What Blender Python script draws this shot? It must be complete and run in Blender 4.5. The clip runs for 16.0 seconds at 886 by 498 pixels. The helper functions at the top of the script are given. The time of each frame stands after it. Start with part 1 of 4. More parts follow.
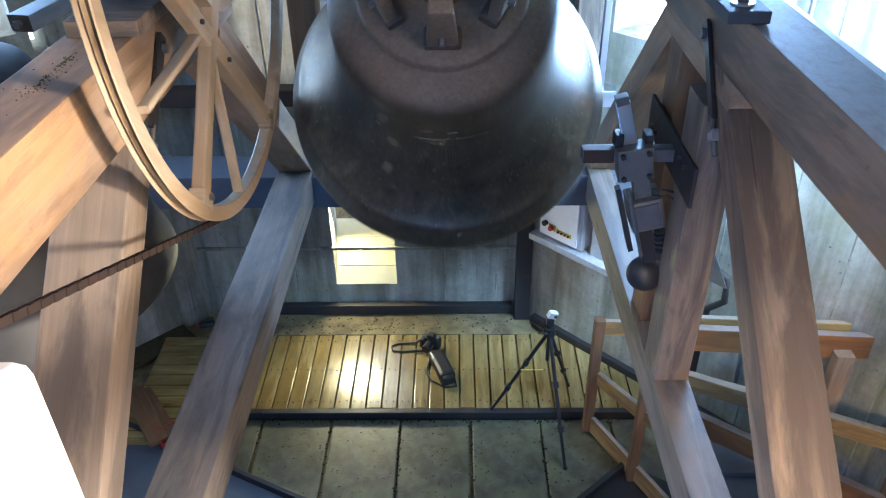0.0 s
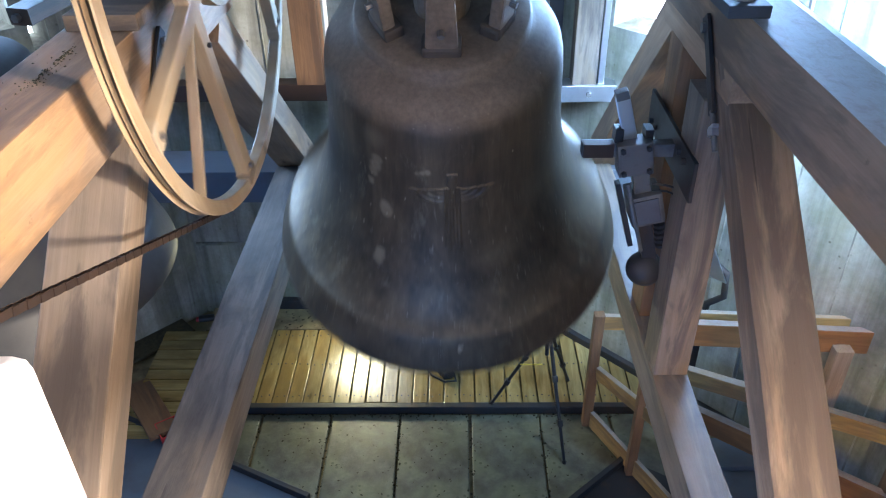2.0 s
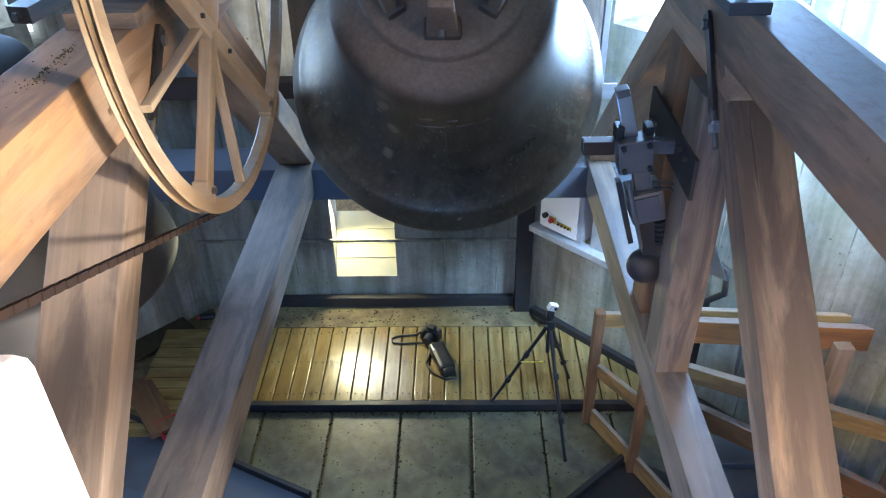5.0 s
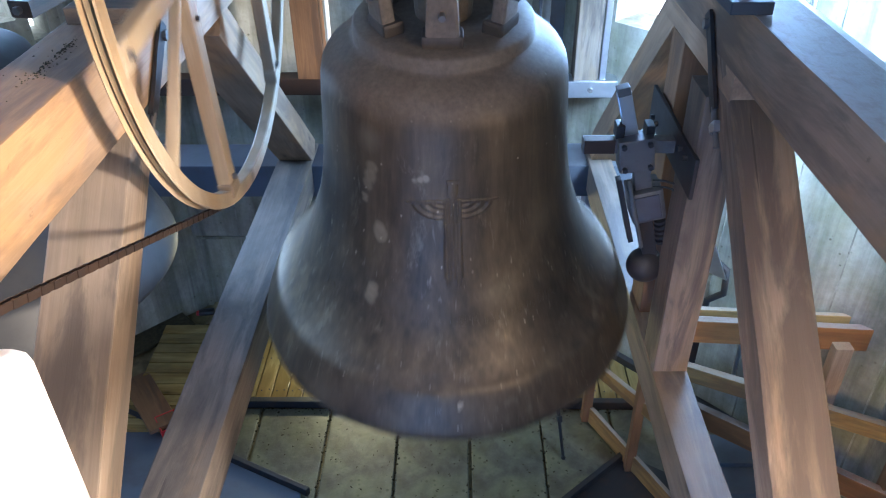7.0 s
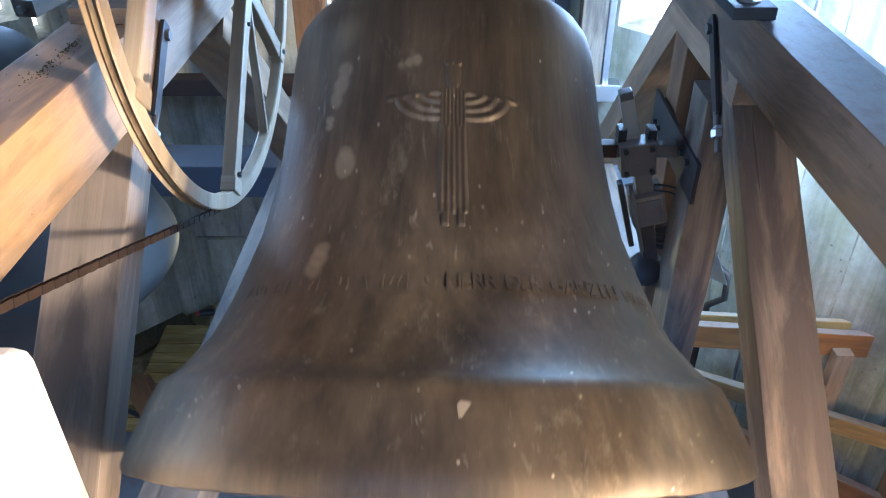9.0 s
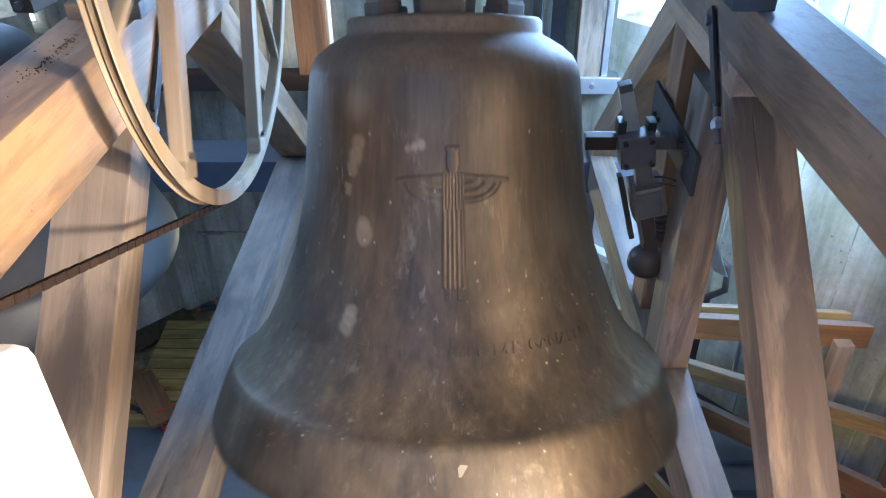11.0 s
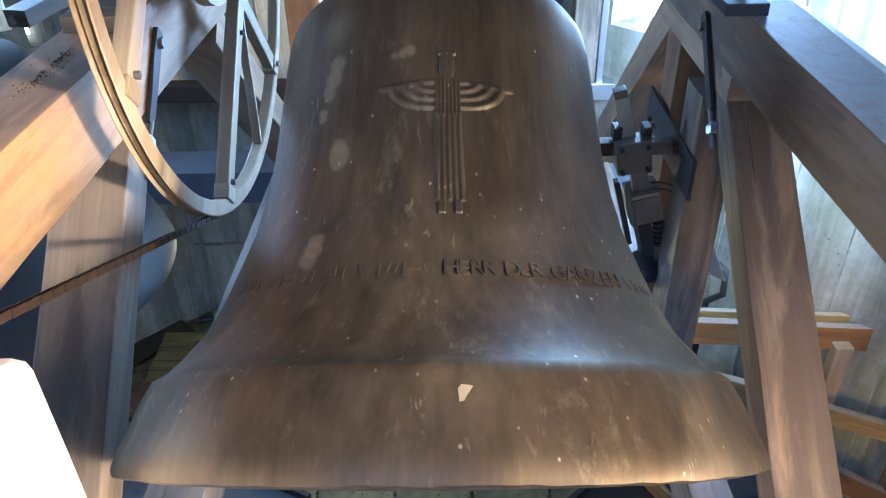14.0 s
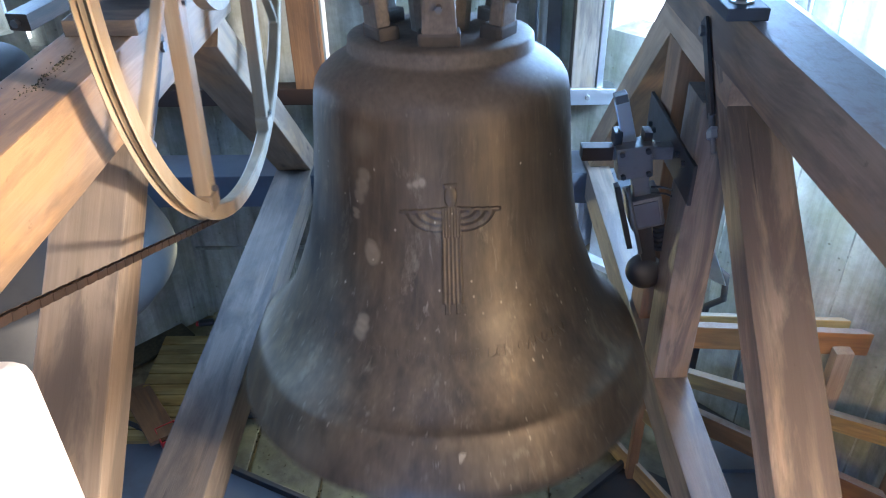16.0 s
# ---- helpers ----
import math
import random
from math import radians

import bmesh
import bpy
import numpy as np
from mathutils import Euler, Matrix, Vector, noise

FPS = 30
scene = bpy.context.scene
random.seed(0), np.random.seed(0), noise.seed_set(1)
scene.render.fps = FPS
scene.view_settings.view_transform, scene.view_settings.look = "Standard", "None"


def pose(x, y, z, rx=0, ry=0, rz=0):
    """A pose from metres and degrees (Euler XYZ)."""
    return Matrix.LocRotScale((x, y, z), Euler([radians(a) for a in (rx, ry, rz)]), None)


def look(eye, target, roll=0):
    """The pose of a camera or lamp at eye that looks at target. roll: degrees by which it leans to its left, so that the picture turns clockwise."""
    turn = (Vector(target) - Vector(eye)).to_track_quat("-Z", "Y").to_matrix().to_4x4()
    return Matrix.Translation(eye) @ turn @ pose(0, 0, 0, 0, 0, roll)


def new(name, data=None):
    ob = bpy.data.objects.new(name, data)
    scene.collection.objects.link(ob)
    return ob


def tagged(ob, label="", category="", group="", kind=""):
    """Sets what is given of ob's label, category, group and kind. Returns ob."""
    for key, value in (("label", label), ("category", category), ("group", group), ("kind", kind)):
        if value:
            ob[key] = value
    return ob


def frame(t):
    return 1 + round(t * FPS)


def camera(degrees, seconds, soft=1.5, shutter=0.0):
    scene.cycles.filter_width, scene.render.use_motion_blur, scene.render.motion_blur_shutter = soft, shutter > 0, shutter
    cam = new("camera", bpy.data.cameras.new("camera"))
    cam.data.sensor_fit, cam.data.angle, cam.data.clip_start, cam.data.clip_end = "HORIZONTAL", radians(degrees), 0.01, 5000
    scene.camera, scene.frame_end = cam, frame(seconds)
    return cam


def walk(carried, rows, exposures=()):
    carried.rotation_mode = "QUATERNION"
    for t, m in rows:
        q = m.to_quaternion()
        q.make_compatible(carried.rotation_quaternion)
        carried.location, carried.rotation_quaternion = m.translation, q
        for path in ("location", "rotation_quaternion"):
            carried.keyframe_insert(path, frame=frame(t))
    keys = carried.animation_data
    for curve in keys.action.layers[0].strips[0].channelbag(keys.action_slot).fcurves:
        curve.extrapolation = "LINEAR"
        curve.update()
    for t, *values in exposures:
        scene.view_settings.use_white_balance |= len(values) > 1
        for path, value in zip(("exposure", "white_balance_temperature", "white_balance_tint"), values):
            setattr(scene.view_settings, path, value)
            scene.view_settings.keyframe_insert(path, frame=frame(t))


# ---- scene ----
# ---------------------------------------------------------------- camera
FOV = 59.974
EYE = (0.0, 0.0, 4.0)
cam = camera(FOV, 16.0, soft=1.1, shutter=0.45)
CAM_ROWS = [
    (0.0, 56.579, 0.903, 0.667), (0.5, 56.490, 1.157, 0.450), (1.0, 56.465, 1.052, 0.426), (1.5, 56.288, 0.562, 0.813),
    (2.0, 56.180, 0.842, 0.674), (2.5, 56.164, 1.143, 0.405), (3.0, 56.101, 0.877, 0.579), (3.5, 56.168, 0.904, 0.701),
    (4.0, 56.226, 0.867, 0.970), (4.8, 56.05, 0.90, 0.72), (5.7, 55.92, 1.05, 0.55), (6.5, 55.867, 1.005, 0.493),
    (7.0, 55.821, 0.601, 0.873), (7.5, 55.958, 0.473, 0.935), (8.0, 56.033, 0.552, 0.917), (8.5, 56.020, 0.636, 0.809),
    (9.0, 56.005, 0.211, 1.217), (9.8, 55.80, 0.45, 1.00), (10.7, 55.58, 0.52, 1.00), (11.5, 55.500, 0.612, 1.033),
    (12.0, 55.503, 0.928, 0.606), (12.5, 55.831, 0.781, 0.570), (13.0, 56.025, 0.727, 0.605), (13.5, 56.114, 1.217, 0.307),
    (14.0, 56.127, 1.095, 0.428), (14.5, 56.284, 0.966, 0.494), (15.0, 56.487, 1.067, 0.458), (15.5, 56.532, 1.142, 0.438),
    (16.0, 56.433, 1.010, 0.524)]
walk(cam, [(t, pose(*EYE, rx, ry, rz)) for t, rx, ry, rz in CAM_ROWS], exposures=[(0.0, 1.03, 5750, 10), (16.0, 1.03, 5750, 10)])

# ---------------------------------------------------------------- light
world = bpy.data.worlds.new("sky")
scene.world = world
world.use_nodes = True
wn = world.node_tree.nodes
sky = wn.new("ShaderNodeTexSky")
sky.sky_type, sky.sun_disc = "NISHITA", False
sky.sun_elevation, sky.sun_rotation = radians(15), radians(122)
world.node_tree.links.new(sky.outputs[0], wn["Background"].inputs[0])
wn["Background"].inputs[1].default_value = 0.15

sun_data = bpy.data.lights.new("sun", "SUN")
sun_data.energy, sun_data.angle, sun_data.color = 3.6, radians(4), (1.0, 0.84, 0.66)
sun = new("sun", sun_data)
sun.matrix_world = look((7.5, -3.4, 5.75), (-0.9, 1.9, 3.0))


def window_lamp(name, place, target, size_x, size_y, watts, colour, spread=180):
    data = bpy.data.lights.new(name, "AREA")
    data.shape, data.size, data.size_y, data.energy, data.color = "RECTANGLE", size_x, size_y, watts, colour
    data.spread = radians(spread)
    ob = new(name, data)
    ob.matrix_world = look(place, target)
    return ob


SKYBLUE, PALE_SKY, ZENITH, WARM = (0.34, 0.60, 1.0), (0.50, 0.73, 1.0), (0.16, 0.40, 1.0), (1.0, 0.70, 0.44)
window_lamp("front_window_light", (-0.8, -1.2, 5.3), (-0.8, 2.4, 3.4), 2.0, 1.1, 15, ZENITH)
window_lamp("low_front_window_light", (-0.8, -1.26, 0.9), (-0.5, 2.4, 2.2), 1.3, 0.9, 24, ZENITH)
window_lamp("front_right_window_light", (1.57, -0.19, 3.5), (-1.0, 0.45, 3.1), 1.3, 1.6, 36, WARM, 92)
# added warm fill without a source of its own, narrowed onto the right brace
window_lamp("brace_fill_light", (0.05, -1.26, 3.75), (1.0, 1.15, 2.35), 0.45, 0.6, 4.5, WARM, 36)
window_lamp("right_window_light", (2.36, 2.45, 3.75), (1.97, 3.68, 2.75), 0.9, 0.9, 72, PALE_SKY, 74)
window_lamp("left_window_light", (-3.96, 1.9, 4.0), (-0.5, 1.9, 3.4), 2.0, 1.4, 30, SKYBLUE)
window_lamp("back_right_window_light", (1.33, 4.27, 3.45), (-0.6, 2.3, 3.1), 1.0, 1.8, 60, SKYBLUE, 115)
window_lamp("back_left_window_light", (-3.0, 4.2, 3.5), (-0.6, 1.8, 3.0), 1.0, 1.7, 38, SKYBLUE, 125)
window_lamp("low_window_light", (-0.93, 5.25, 0.86), (-0.7, 3.6, 0.1), 0.16, 0.22, 14, (1.0, 0.86, 0.45))


# ---------------------------------------------------------------- the bell's shape, in rim radii: radius, height over the rim
R, L = 0.75, 1.5147
OUTER = [(0.984, -0.004), (1.008, 0.003), (1.011, 0.022), (1.0, 0.066), (0.987, 0.098), (0.969, 0.145), (0.951, 0.194), (0.931, 0.238), (0.919, 0.262), (0.901, 0.274),
         (0.879, 0.288), (0.843, 0.325), (0.775, 0.408), (0.722, 0.513), (0.677, 0.63), (0.633, 0.752), (0.603, 0.885), (0.581, 1.022), (0.566, 1.195),
         (0.555, 1.352), (0.546, 1.44), (0.535, 1.485), (0.514, 1.52), (0.47, 1.558), (0.415, 1.59), (0.396, 1.60), (0.391, 1.608), (0.389, 1.652), (0.378, 1.664), (0.30, 1.672), (0.0, 1.675)]
INNER = [(0.94, -0.008), (0.88, 0.10), (0.78, 0.28), (0.67, 0.46), (0.60, 0.66), (0.55, 0.9), (0.515, 1.15), (0.49, 1.45), (0.42, 1.56), (0.0, 1.60)]


def on_bell(phi, u, off=0.0):
    """A place on the bell's outside, phi degrees from the side that faces the eye, u rim radii over the rim, lifted by off."""
    body = OUTER[2:-6]
    for (r0, u0), (r1, u1) in zip(body, body[1:]):
        if u0 <= u <= u1:
            r = r0 + (r1 - r0) * (u - u0) / (u1 - u0)
            slope = (r0 - r1) / (u1 - u0)
            break
    else:
        r, slope = body[-1][0], 0.0
    k = 1 / math.hypot(1, slope)
    a = math.radians(phi - 90)
    rr = r * R + off * k
    return (rr * math.cos(a), rr * math.sin(a), -L + u * R + off * slope * k)


# ---------------------------------------------------------------- materials
def material(name, build):
    m = bpy.data.materials.new(name)
    m.use_nodes = True
    nt = m.node_tree
    build(nt, nt.nodes["Principled BSDF"])
    return m


def node(nt, kind, **values):
    n = nt.nodes.new(kind)
    for k, v in values.items():
        n.inputs[k.replace("_", " ")].default_value = v
    return n


def ramp(nt, source, stops):
    r = nt.nodes.new("ShaderNodeValToRGB")
    while len(r.color_ramp.elements) < len(stops):
        r.color_ramp.elements.new(0.5)
    for e, (at, c) in zip(r.color_ramp.elements, stops):
        e.position, e.color = at, (*c, 1)
    nt.links.new(source, r.inputs[0])
    return r.outputs[0]


def coords(nt, scale=(1, 1, 1), space="Object", shift=True):
    tc = nt.nodes.new("ShaderNodeTexCoord")
    mp = nt.nodes.new("ShaderNodeMapping")
    mp.inputs["Scale"].default_value = scale
    nt.links.new(tc.outputs[space], mp.inputs[0])
    if shift:
        oi = nt.nodes.new("ShaderNodeObjectInfo")
        mul = nt.nodes.new("ShaderNodeMath")
        mul.operation = "MULTIPLY"
        mul.inputs[1].default_value = 37.0
        nt.links.new(oi.outputs["Random"], mul.inputs[0])
        nt.links.new(mul.outputs[0], mp.inputs["Location"])
    return mp.outputs[0]


def noise_tex(nt, vec, scale, detail=6, rough=0.6, distortion=0.0):
    n = node(nt, "ShaderNodeTexNoise", Scale=scale, Detail=detail, Roughness=rough, Distortion=distortion)
    nt.links.new(vec, n.inputs["Vector"])
    return n.outputs["Fac"]


def mix(nt, fac, a, b, mode="MIX"):
    n = nt.nodes.new("ShaderNodeMix")
    n.data_type, n.blend_type = "RGBA", mode
    for socket, v in ((n.inputs[0], fac), (n.inputs[6], a), (n.inputs[7], b)):
        if isinstance(v, (int, float)):
            socket.default_value = v
        elif isinstance(v, tuple):
            socket.default_value = (*v, 1)
        else:
            nt.links.new(v, socket)
    return n.outputs[2]


def bump(nt, bsdf, height, strength, distance=0.01):
    b = node(nt, "ShaderNodeBump", Strength=strength, Distance=distance)
    nt.links.new(height, b.inputs["Height"])
    nt.links.new(b.outputs[0], bsdf.inputs["Normal"])


def wood(dark, light, stain, rough=0.65, stain_amount=0.5, dust=0.0, warmth=0.35):
    def build(nt, bsdf):
        fine = noise_tex(nt, coords(nt, (5, 150, 150)), 1.0, 4)
        grain = noise_tex(nt, coords(nt, (0.9, 24, 24)), 1.5, 9, 0.66, 0.5)
        mid = tuple((a + b) / 2 for a, b in zip(dark, light))
        colour = ramp(nt, grain, [(0.15, dark), (0.5, mid), (0.85, light)])
        patch = noise_tex(nt, coords(nt, (1.3, 2.2, 2.2)), 1.4, 5, 0.55, 0.5)
        colour = mix(nt, 0.55, colour, ramp(nt, patch, [(0.36, (0.5, 0.48, 0.48)), (0.5, (0.88, 0.88, 0.88)), (0.64, (1.25, 1.22, 1.2))]), "MULTIPLY")
        colour = mix(nt, 0.22, colour, ramp(nt, fine, [(0.3, (0.4, 0.36, 0.33)), (0.65, (1, 1, 1))]), "MULTIPLY")
        warm = ramp(nt, noise_tex(nt, coords(nt, (1.2, 3, 3)), 1.3, 4, 0.55, 0.3), [(0.50, (0, 0, 0)), (0.60, (warmth,) * 3)])
        colour = mix(nt, warm, colour, (light[0] * 0.95, light[1] * 0.72, light[2] * 0.42))
        # smoky drawn-out stains, soaked deepest at their middle
        blots = noise_tex(nt, coords(nt, (1.1, 6.0, 6.0)), 1.3, 10, 0.62, 0.6)
        b = ramp(nt, blots, [(0.47, (0, 0, 0)), (0.52, (stain_amount * 0.5,) * 3), (0.60, (stain_amount,) * 3)])
        colour = mix(nt, b, colour, stain)
        knots = node(nt, "ShaderNodeTexVoronoi", Scale=1.0)
        nt.links.new(coords(nt, (1.7, 5, 5)), knots.inputs["Vector"])
        k = ramp(nt, knots.outputs["Distance"], [(0.03, (0.8, 0.8, 0.8)), (0.07, (0.35, 0.35, 0.35)), (0.16, (0, 0, 0))])
        colour = mix(nt, k, colour, tuple(c * 0.3 for c in dark))
        spots = ramp(nt, noise_tex(nt, coords(nt, (14, 22, 22)), 1.6, 5, 0.7), [(0.66, (0, 0, 0)), (0.72, (0.5,) * 3)])
        colour = mix(nt, spots, colour, tuple(c * 0.45 for c in dark))
        crack = noise_tex(nt, coords(nt, (0.35, 20, 20)), 1.3, 3, 0.5, 0.3)
        c = ramp(nt, crack, [(0.262, (0.75,) * 3), (0.275, (0, 0, 0))])
        colour = mix(nt, c, colour, tuple(q * 0.3 for q in dark))
        # grey upward faces: settled dust on the oak, painted skylight on railing boards
        if dust:
            geo = nt.nodes.new("ShaderNodeNewGeometry")
            sep = nt.nodes.new("ShaderNodeSeparateXYZ")
            nt.links.new(geo.outputs["True Normal"], sep.inputs[0])
            up = ramp(nt, sep.outputs["Z"], [(0.8, (0, 0, 0)), (0.95, (dust,) * 3)])
            lay = ramp(nt, noise_tex(nt, coords(nt, (5, 7, 7)), 3.0, 9, 0.8, 0.5), [(0.3, (0.35,) * 3), (0.55, (1, 1, 1))])
            colour = mix(nt, mix(nt, 1.0, up, lay, "MULTIPLY"), colour, (0.31, 0.315, 0.33))
        nt.links.new(colour, bsdf.inputs["Base Color"])
        bsdf.inputs["Roughness"].default_value = rough
        hh = mix(nt, 0.5, grain, fine)
        bump(nt, bsdf, mix(nt, c, hh, (0, 0, 0)), 0.3, 0.005)
    return build


def concrete(base, dark, green=0.0, dirt=0.07, gloss=0.85):
    def build(nt, bsdf):
        v = coords(nt, (1, 1, 1), shift=False)
        big = noise_tex(nt, v, 1.1, 8, 0.65, 0.3)
        fine = noise_tex(nt, v, 26, 8, 0.7)
        streak = noise_tex(nt, coords(nt, (5, 5, 0.45), shift=False), 1.4, 6, 0.6, 0.4)
        colour = ramp(nt, big, [(0.3, dark), (0.65, base)])
        colour = mix(nt, 0.75, colour, ramp(nt, streak, [(0.36, (0.4, 0.4, 0.4)), (0.5, (0.85, 0.85, 0.85)), (0.64, (1.3, 1.3, 1.3))]), "MULTIPLY")
        colour = mix(nt, 0.4, colour, ramp(nt, fine, [(0.3, (0.5, 0.5, 0.5)), (0.6, (1, 1, 1))]), "MULTIPLY")
        flecks = node(nt, "ShaderNodeTexVoronoi", Scale=17.0)
        nt.links.new(v, flecks.inputs["Vector"])
        fm = ramp(nt, flecks.outputs["Distance"], [(dirt, (0.8,) * 3), (dirt + 0.09, (0, 0, 0))])
        fm = mix(nt, 1.0, fm, ramp(nt, noise_tex(nt, v, 3.0, 3), [(0.45, (0, 0, 0)), (0.6, (1, 1, 1))]), "MULTIPLY")
        colour = mix(nt, fm, colour, tuple(c * 0.35 for c in dark))
        if green:
            g = ramp(nt, noise_tex(nt, v, 2.3, 5), [(0.42, (0, 0, 0)), (0.7, (green,) * 3)])
            colour = mix(nt, g, colour, (0.16, 0.16, 0.05))
        nt.links.new(colour, bsdf.inputs["Base Color"])
        bsdf.inputs["Roughness"].default_value = gloss
        bump(nt, bsdf, fine, 0.3, 0.006)
    return build


def metal(colour, rough, metallic=1.0, wear=(0.1, 0.06, 0.035), amount=0.35, scale=9.0):
    def build(nt, bsdf):
        v = coords(nt)
        n = noise_tex(nt, v, scale, 8, 0.65)
        m = ramp(nt, n, [(0.5, (0, 0, 0)), (0.72, (amount,) * 3)])
        nt.links.new(mix(nt, m, colour, wear), bsdf.inputs["Base Color"])
        bsdf.inputs["Metallic"].default_value = metallic
        r = node(nt, "ShaderNodeMapRange")
        r.inputs["To Min"].default_value, r.inputs["To Max"].default_value = rough * 0.75, min(1, rough * 1.35)
        nt.links.new(n, r.inputs["Value"])
        nt.links.new(r.outputs[0], bsdf.inputs["Roughness"])
        bump(nt, bsdf, noise_tex(nt, v, scale * 6, 4), 0.08, 0.003)
    return build


def distance_mask(nt, vec, place, near, far, strength):
    """A soft stain round a place: 0 beyond far, strength within near."""
    d = nt.nodes.new("ShaderNodeVectorMath")
    d.operation = "DISTANCE"
    nt.links.new(vec, d.inputs[0])
    d.inputs[1].default_value = place
    return ramp(nt, d.outputs["Value"], [(near, (strength,) * 3), (far, (0, 0, 0))])


def bronze(nt, bsdf):
    v = coords(nt, shift=False)
    big = noise_tex(nt, v, 2.6, 8, 0.62, 0.4)
    drip = noise_tex(nt, coords(nt, (9, 9, 0.7), shift=False), 1.7, 7, 0.62, 0.25)
    scratch = noise_tex(nt, coords(nt, (26, 26, 1.3), shift=False), 1.6, 5, 0.65, 0.15)
    fine = noise_tex(nt, v, 55, 5, 0.7)
    colour = ramp(nt, big, [(0.3, (0.088, 0.076, 0.063)), (0.55, (0.14, 0.112, 0.078)), (0.75, (0.205, 0.16, 0.10))])
    colour = mix(nt, 0.75, colour, ramp(nt, drip, [(0.3, (0.50, 0.50, 0.54)), (0.62, (1.15, 1.08, 1.0))]), "MULTIPLY")
    colour = mix(nt, 0.5, colour, ramp(nt, scratch, [(0.35, (0.6, 0.6, 0.6)), (0.6, (1.0, 1.0, 1.0)), (0.75, (1.7, 1.55, 1.35))]), "MULTIPLY")
    pale = ramp(nt, noise_tex(nt, coords(nt, (3.6, 3.6, 1.5), shift=False), 2.1, 8, 0.72, 0.3), [(0.57, (0, 0, 0)), (0.68, (0.42,) * 3)])
    colour = mix(nt, pale, colour, (0.34, 0.29, 0.20))
    wob = nt.nodes.new("ShaderNodeVectorMath")
    wob.operation = "MULTIPLY_ADD"
    nz = node(nt, "ShaderNodeTexNoise", Scale=9.0, Detail=5.0)
    nt.links.new(v, nz.inputs["Vector"])
    nt.links.new(nz.outputs["Color"], wob.inputs[0])
    wob.inputs[1].default_value = (0.03, 0.03, 0.06)
    nt.links.new(v, wob.inputs[2])
    for (phi, u, near, far, k) in ((-28, 0.905, 0.022, 0.032, 0.75), (-28.4, 0.935, 0.014, 0.024, 0.6), (-29, 0.63, 0.014, 0.024, 0.7), (-29, 0.60, 0.018, 0.028, 0.7),
                                   (-29.6, 0.565, 0.016, 0.028, 0.65), (-32.2, 1.215, 0.014, 0.026, 0.6), (-33.3, 1.17, 0.016, 0.028, 0.65), (-34.6, 1.13, 0.010, 0.02, 0.6),
                                   (-36.4, 1.066, 0.008, 0.014, 0.7), (-36.4, 1.042, 0.007, 0.013, 0.7), (-6.8, 1.219, 0.008, 0.014, 0.95), (-9.4, 1.212, 0.007, 0.013, 0.9),
                                   (-12.2, 1.206, 0.004, 0.010, 0.7), (-33, 1.36, 0.01, 0.06, 0.4), (20, 0.62, 0.0, 0.10, 0.25), (10, 0.12, 0.0, 0.16, 0.2),
                                   (48, 0.9, 0.0, 0.1, 0.25), (-37, 0.08, 0.0, 0.12, 0.3)):
        x, y, z = on_bell(phi, u)
        m = distance_mask(nt, wob.outputs[0], (x + 0.015, y + 0.015, z + 0.03), near, far, k * 0.9)
        colour = mix(nt, m, colour, (0.33, 0.27, 0.19))
    specks = node(nt, "ShaderNodeTexVoronoi", Scale=26.0)
    nt.links.new(coords(nt, (1, 1, 0.75), shift=False), specks.inputs["Vector"])
    sm = ramp(nt, specks.outputs["Distance"], [(0.06, (0.9,) * 3), (0.11, (0, 0, 0))])
    thin = ramp(nt, noise_tex(nt, v, 5.0, 2), [(0.45, (0, 0, 0)), (0.62, (1, 1, 1))])
    colour = mix(nt, mix(nt, 1.0, sm, thin, "MULTIPLY"), colour, (0.52, 0.45, 0.34))
    # pale upright scratches and runs
    runs = noise_tex(nt, coords(nt, (34, 34, 1.8), shift=False), 1.3, 4, 0.6, 0.5)
    rm = ramp(nt, runs, [(0.62, (0, 0, 0)), (0.70, (0.42,) * 3)])
    rm = mix(nt, 1.0, rm, ramp(nt, noise_tex(nt, v, 3.3, 4, 0.6), [(0.46, (0, 0, 0)), (0.6, (1, 1, 1))]), "MULTIPLY")
    colour = mix(nt, rm, colour, (0.42, 0.37, 0.29))
    # settled dust on the shoulder and crown
    sep = nt.nodes.new("ShaderNodeSeparateXYZ")
    nt.links.new(v, sep.inputs[0])
    rng = node(nt, "ShaderNodeMapRange")
    rng.inputs["From Min"].default_value, rng.inputs["From Max"].default_value = -0.44, -0.36
    nt.links.new(sep.outputs["Z"], rng.inputs["Value"])
    dust = mix(nt, 0.6, rng.outputs[0], ramp(nt, noise_tex(nt, v, 8, 6, 0.7), [(0.3, (0.3,) * 3), (0.6, (1, 1, 1))]), "MULTIPLY")
    colour = mix(nt, dust, colour, ramp(nt, fine, [(0.3, (0.11, 0.085, 0.062)), (0.7, (0.19, 0.145, 0.105))]))
    nt.links.new(colour, bsdf.inputs["Base Color"])
    met = node(nt, "ShaderNodeMapRange")
    met.inputs["To Min"].default_value, met.inputs["To Max"].default_value = 0.66, 0.05
    nt.links.new(dust, met.inputs["Value"])
    nt.links.new(met.outputs[0], bsdf.inputs["Metallic"])
    bsdf.inputs["Coat Weight"].default_value, bsdf.inputs["Coat Roughness"].default_value = 0.05, 0.4
    r = ramp(nt, drip, [(0.3, (0.46,) * 3), (0.7, (0.58,) * 3)])
    r = mix(nt, dust, r, (0.7, 0.7, 0.7))
    nt.links.new(r, bsdf.inputs["Roughness"])
    bump(nt, bsdf, mix(nt, 0.5, fine, scratch), 0.14, 0.003)


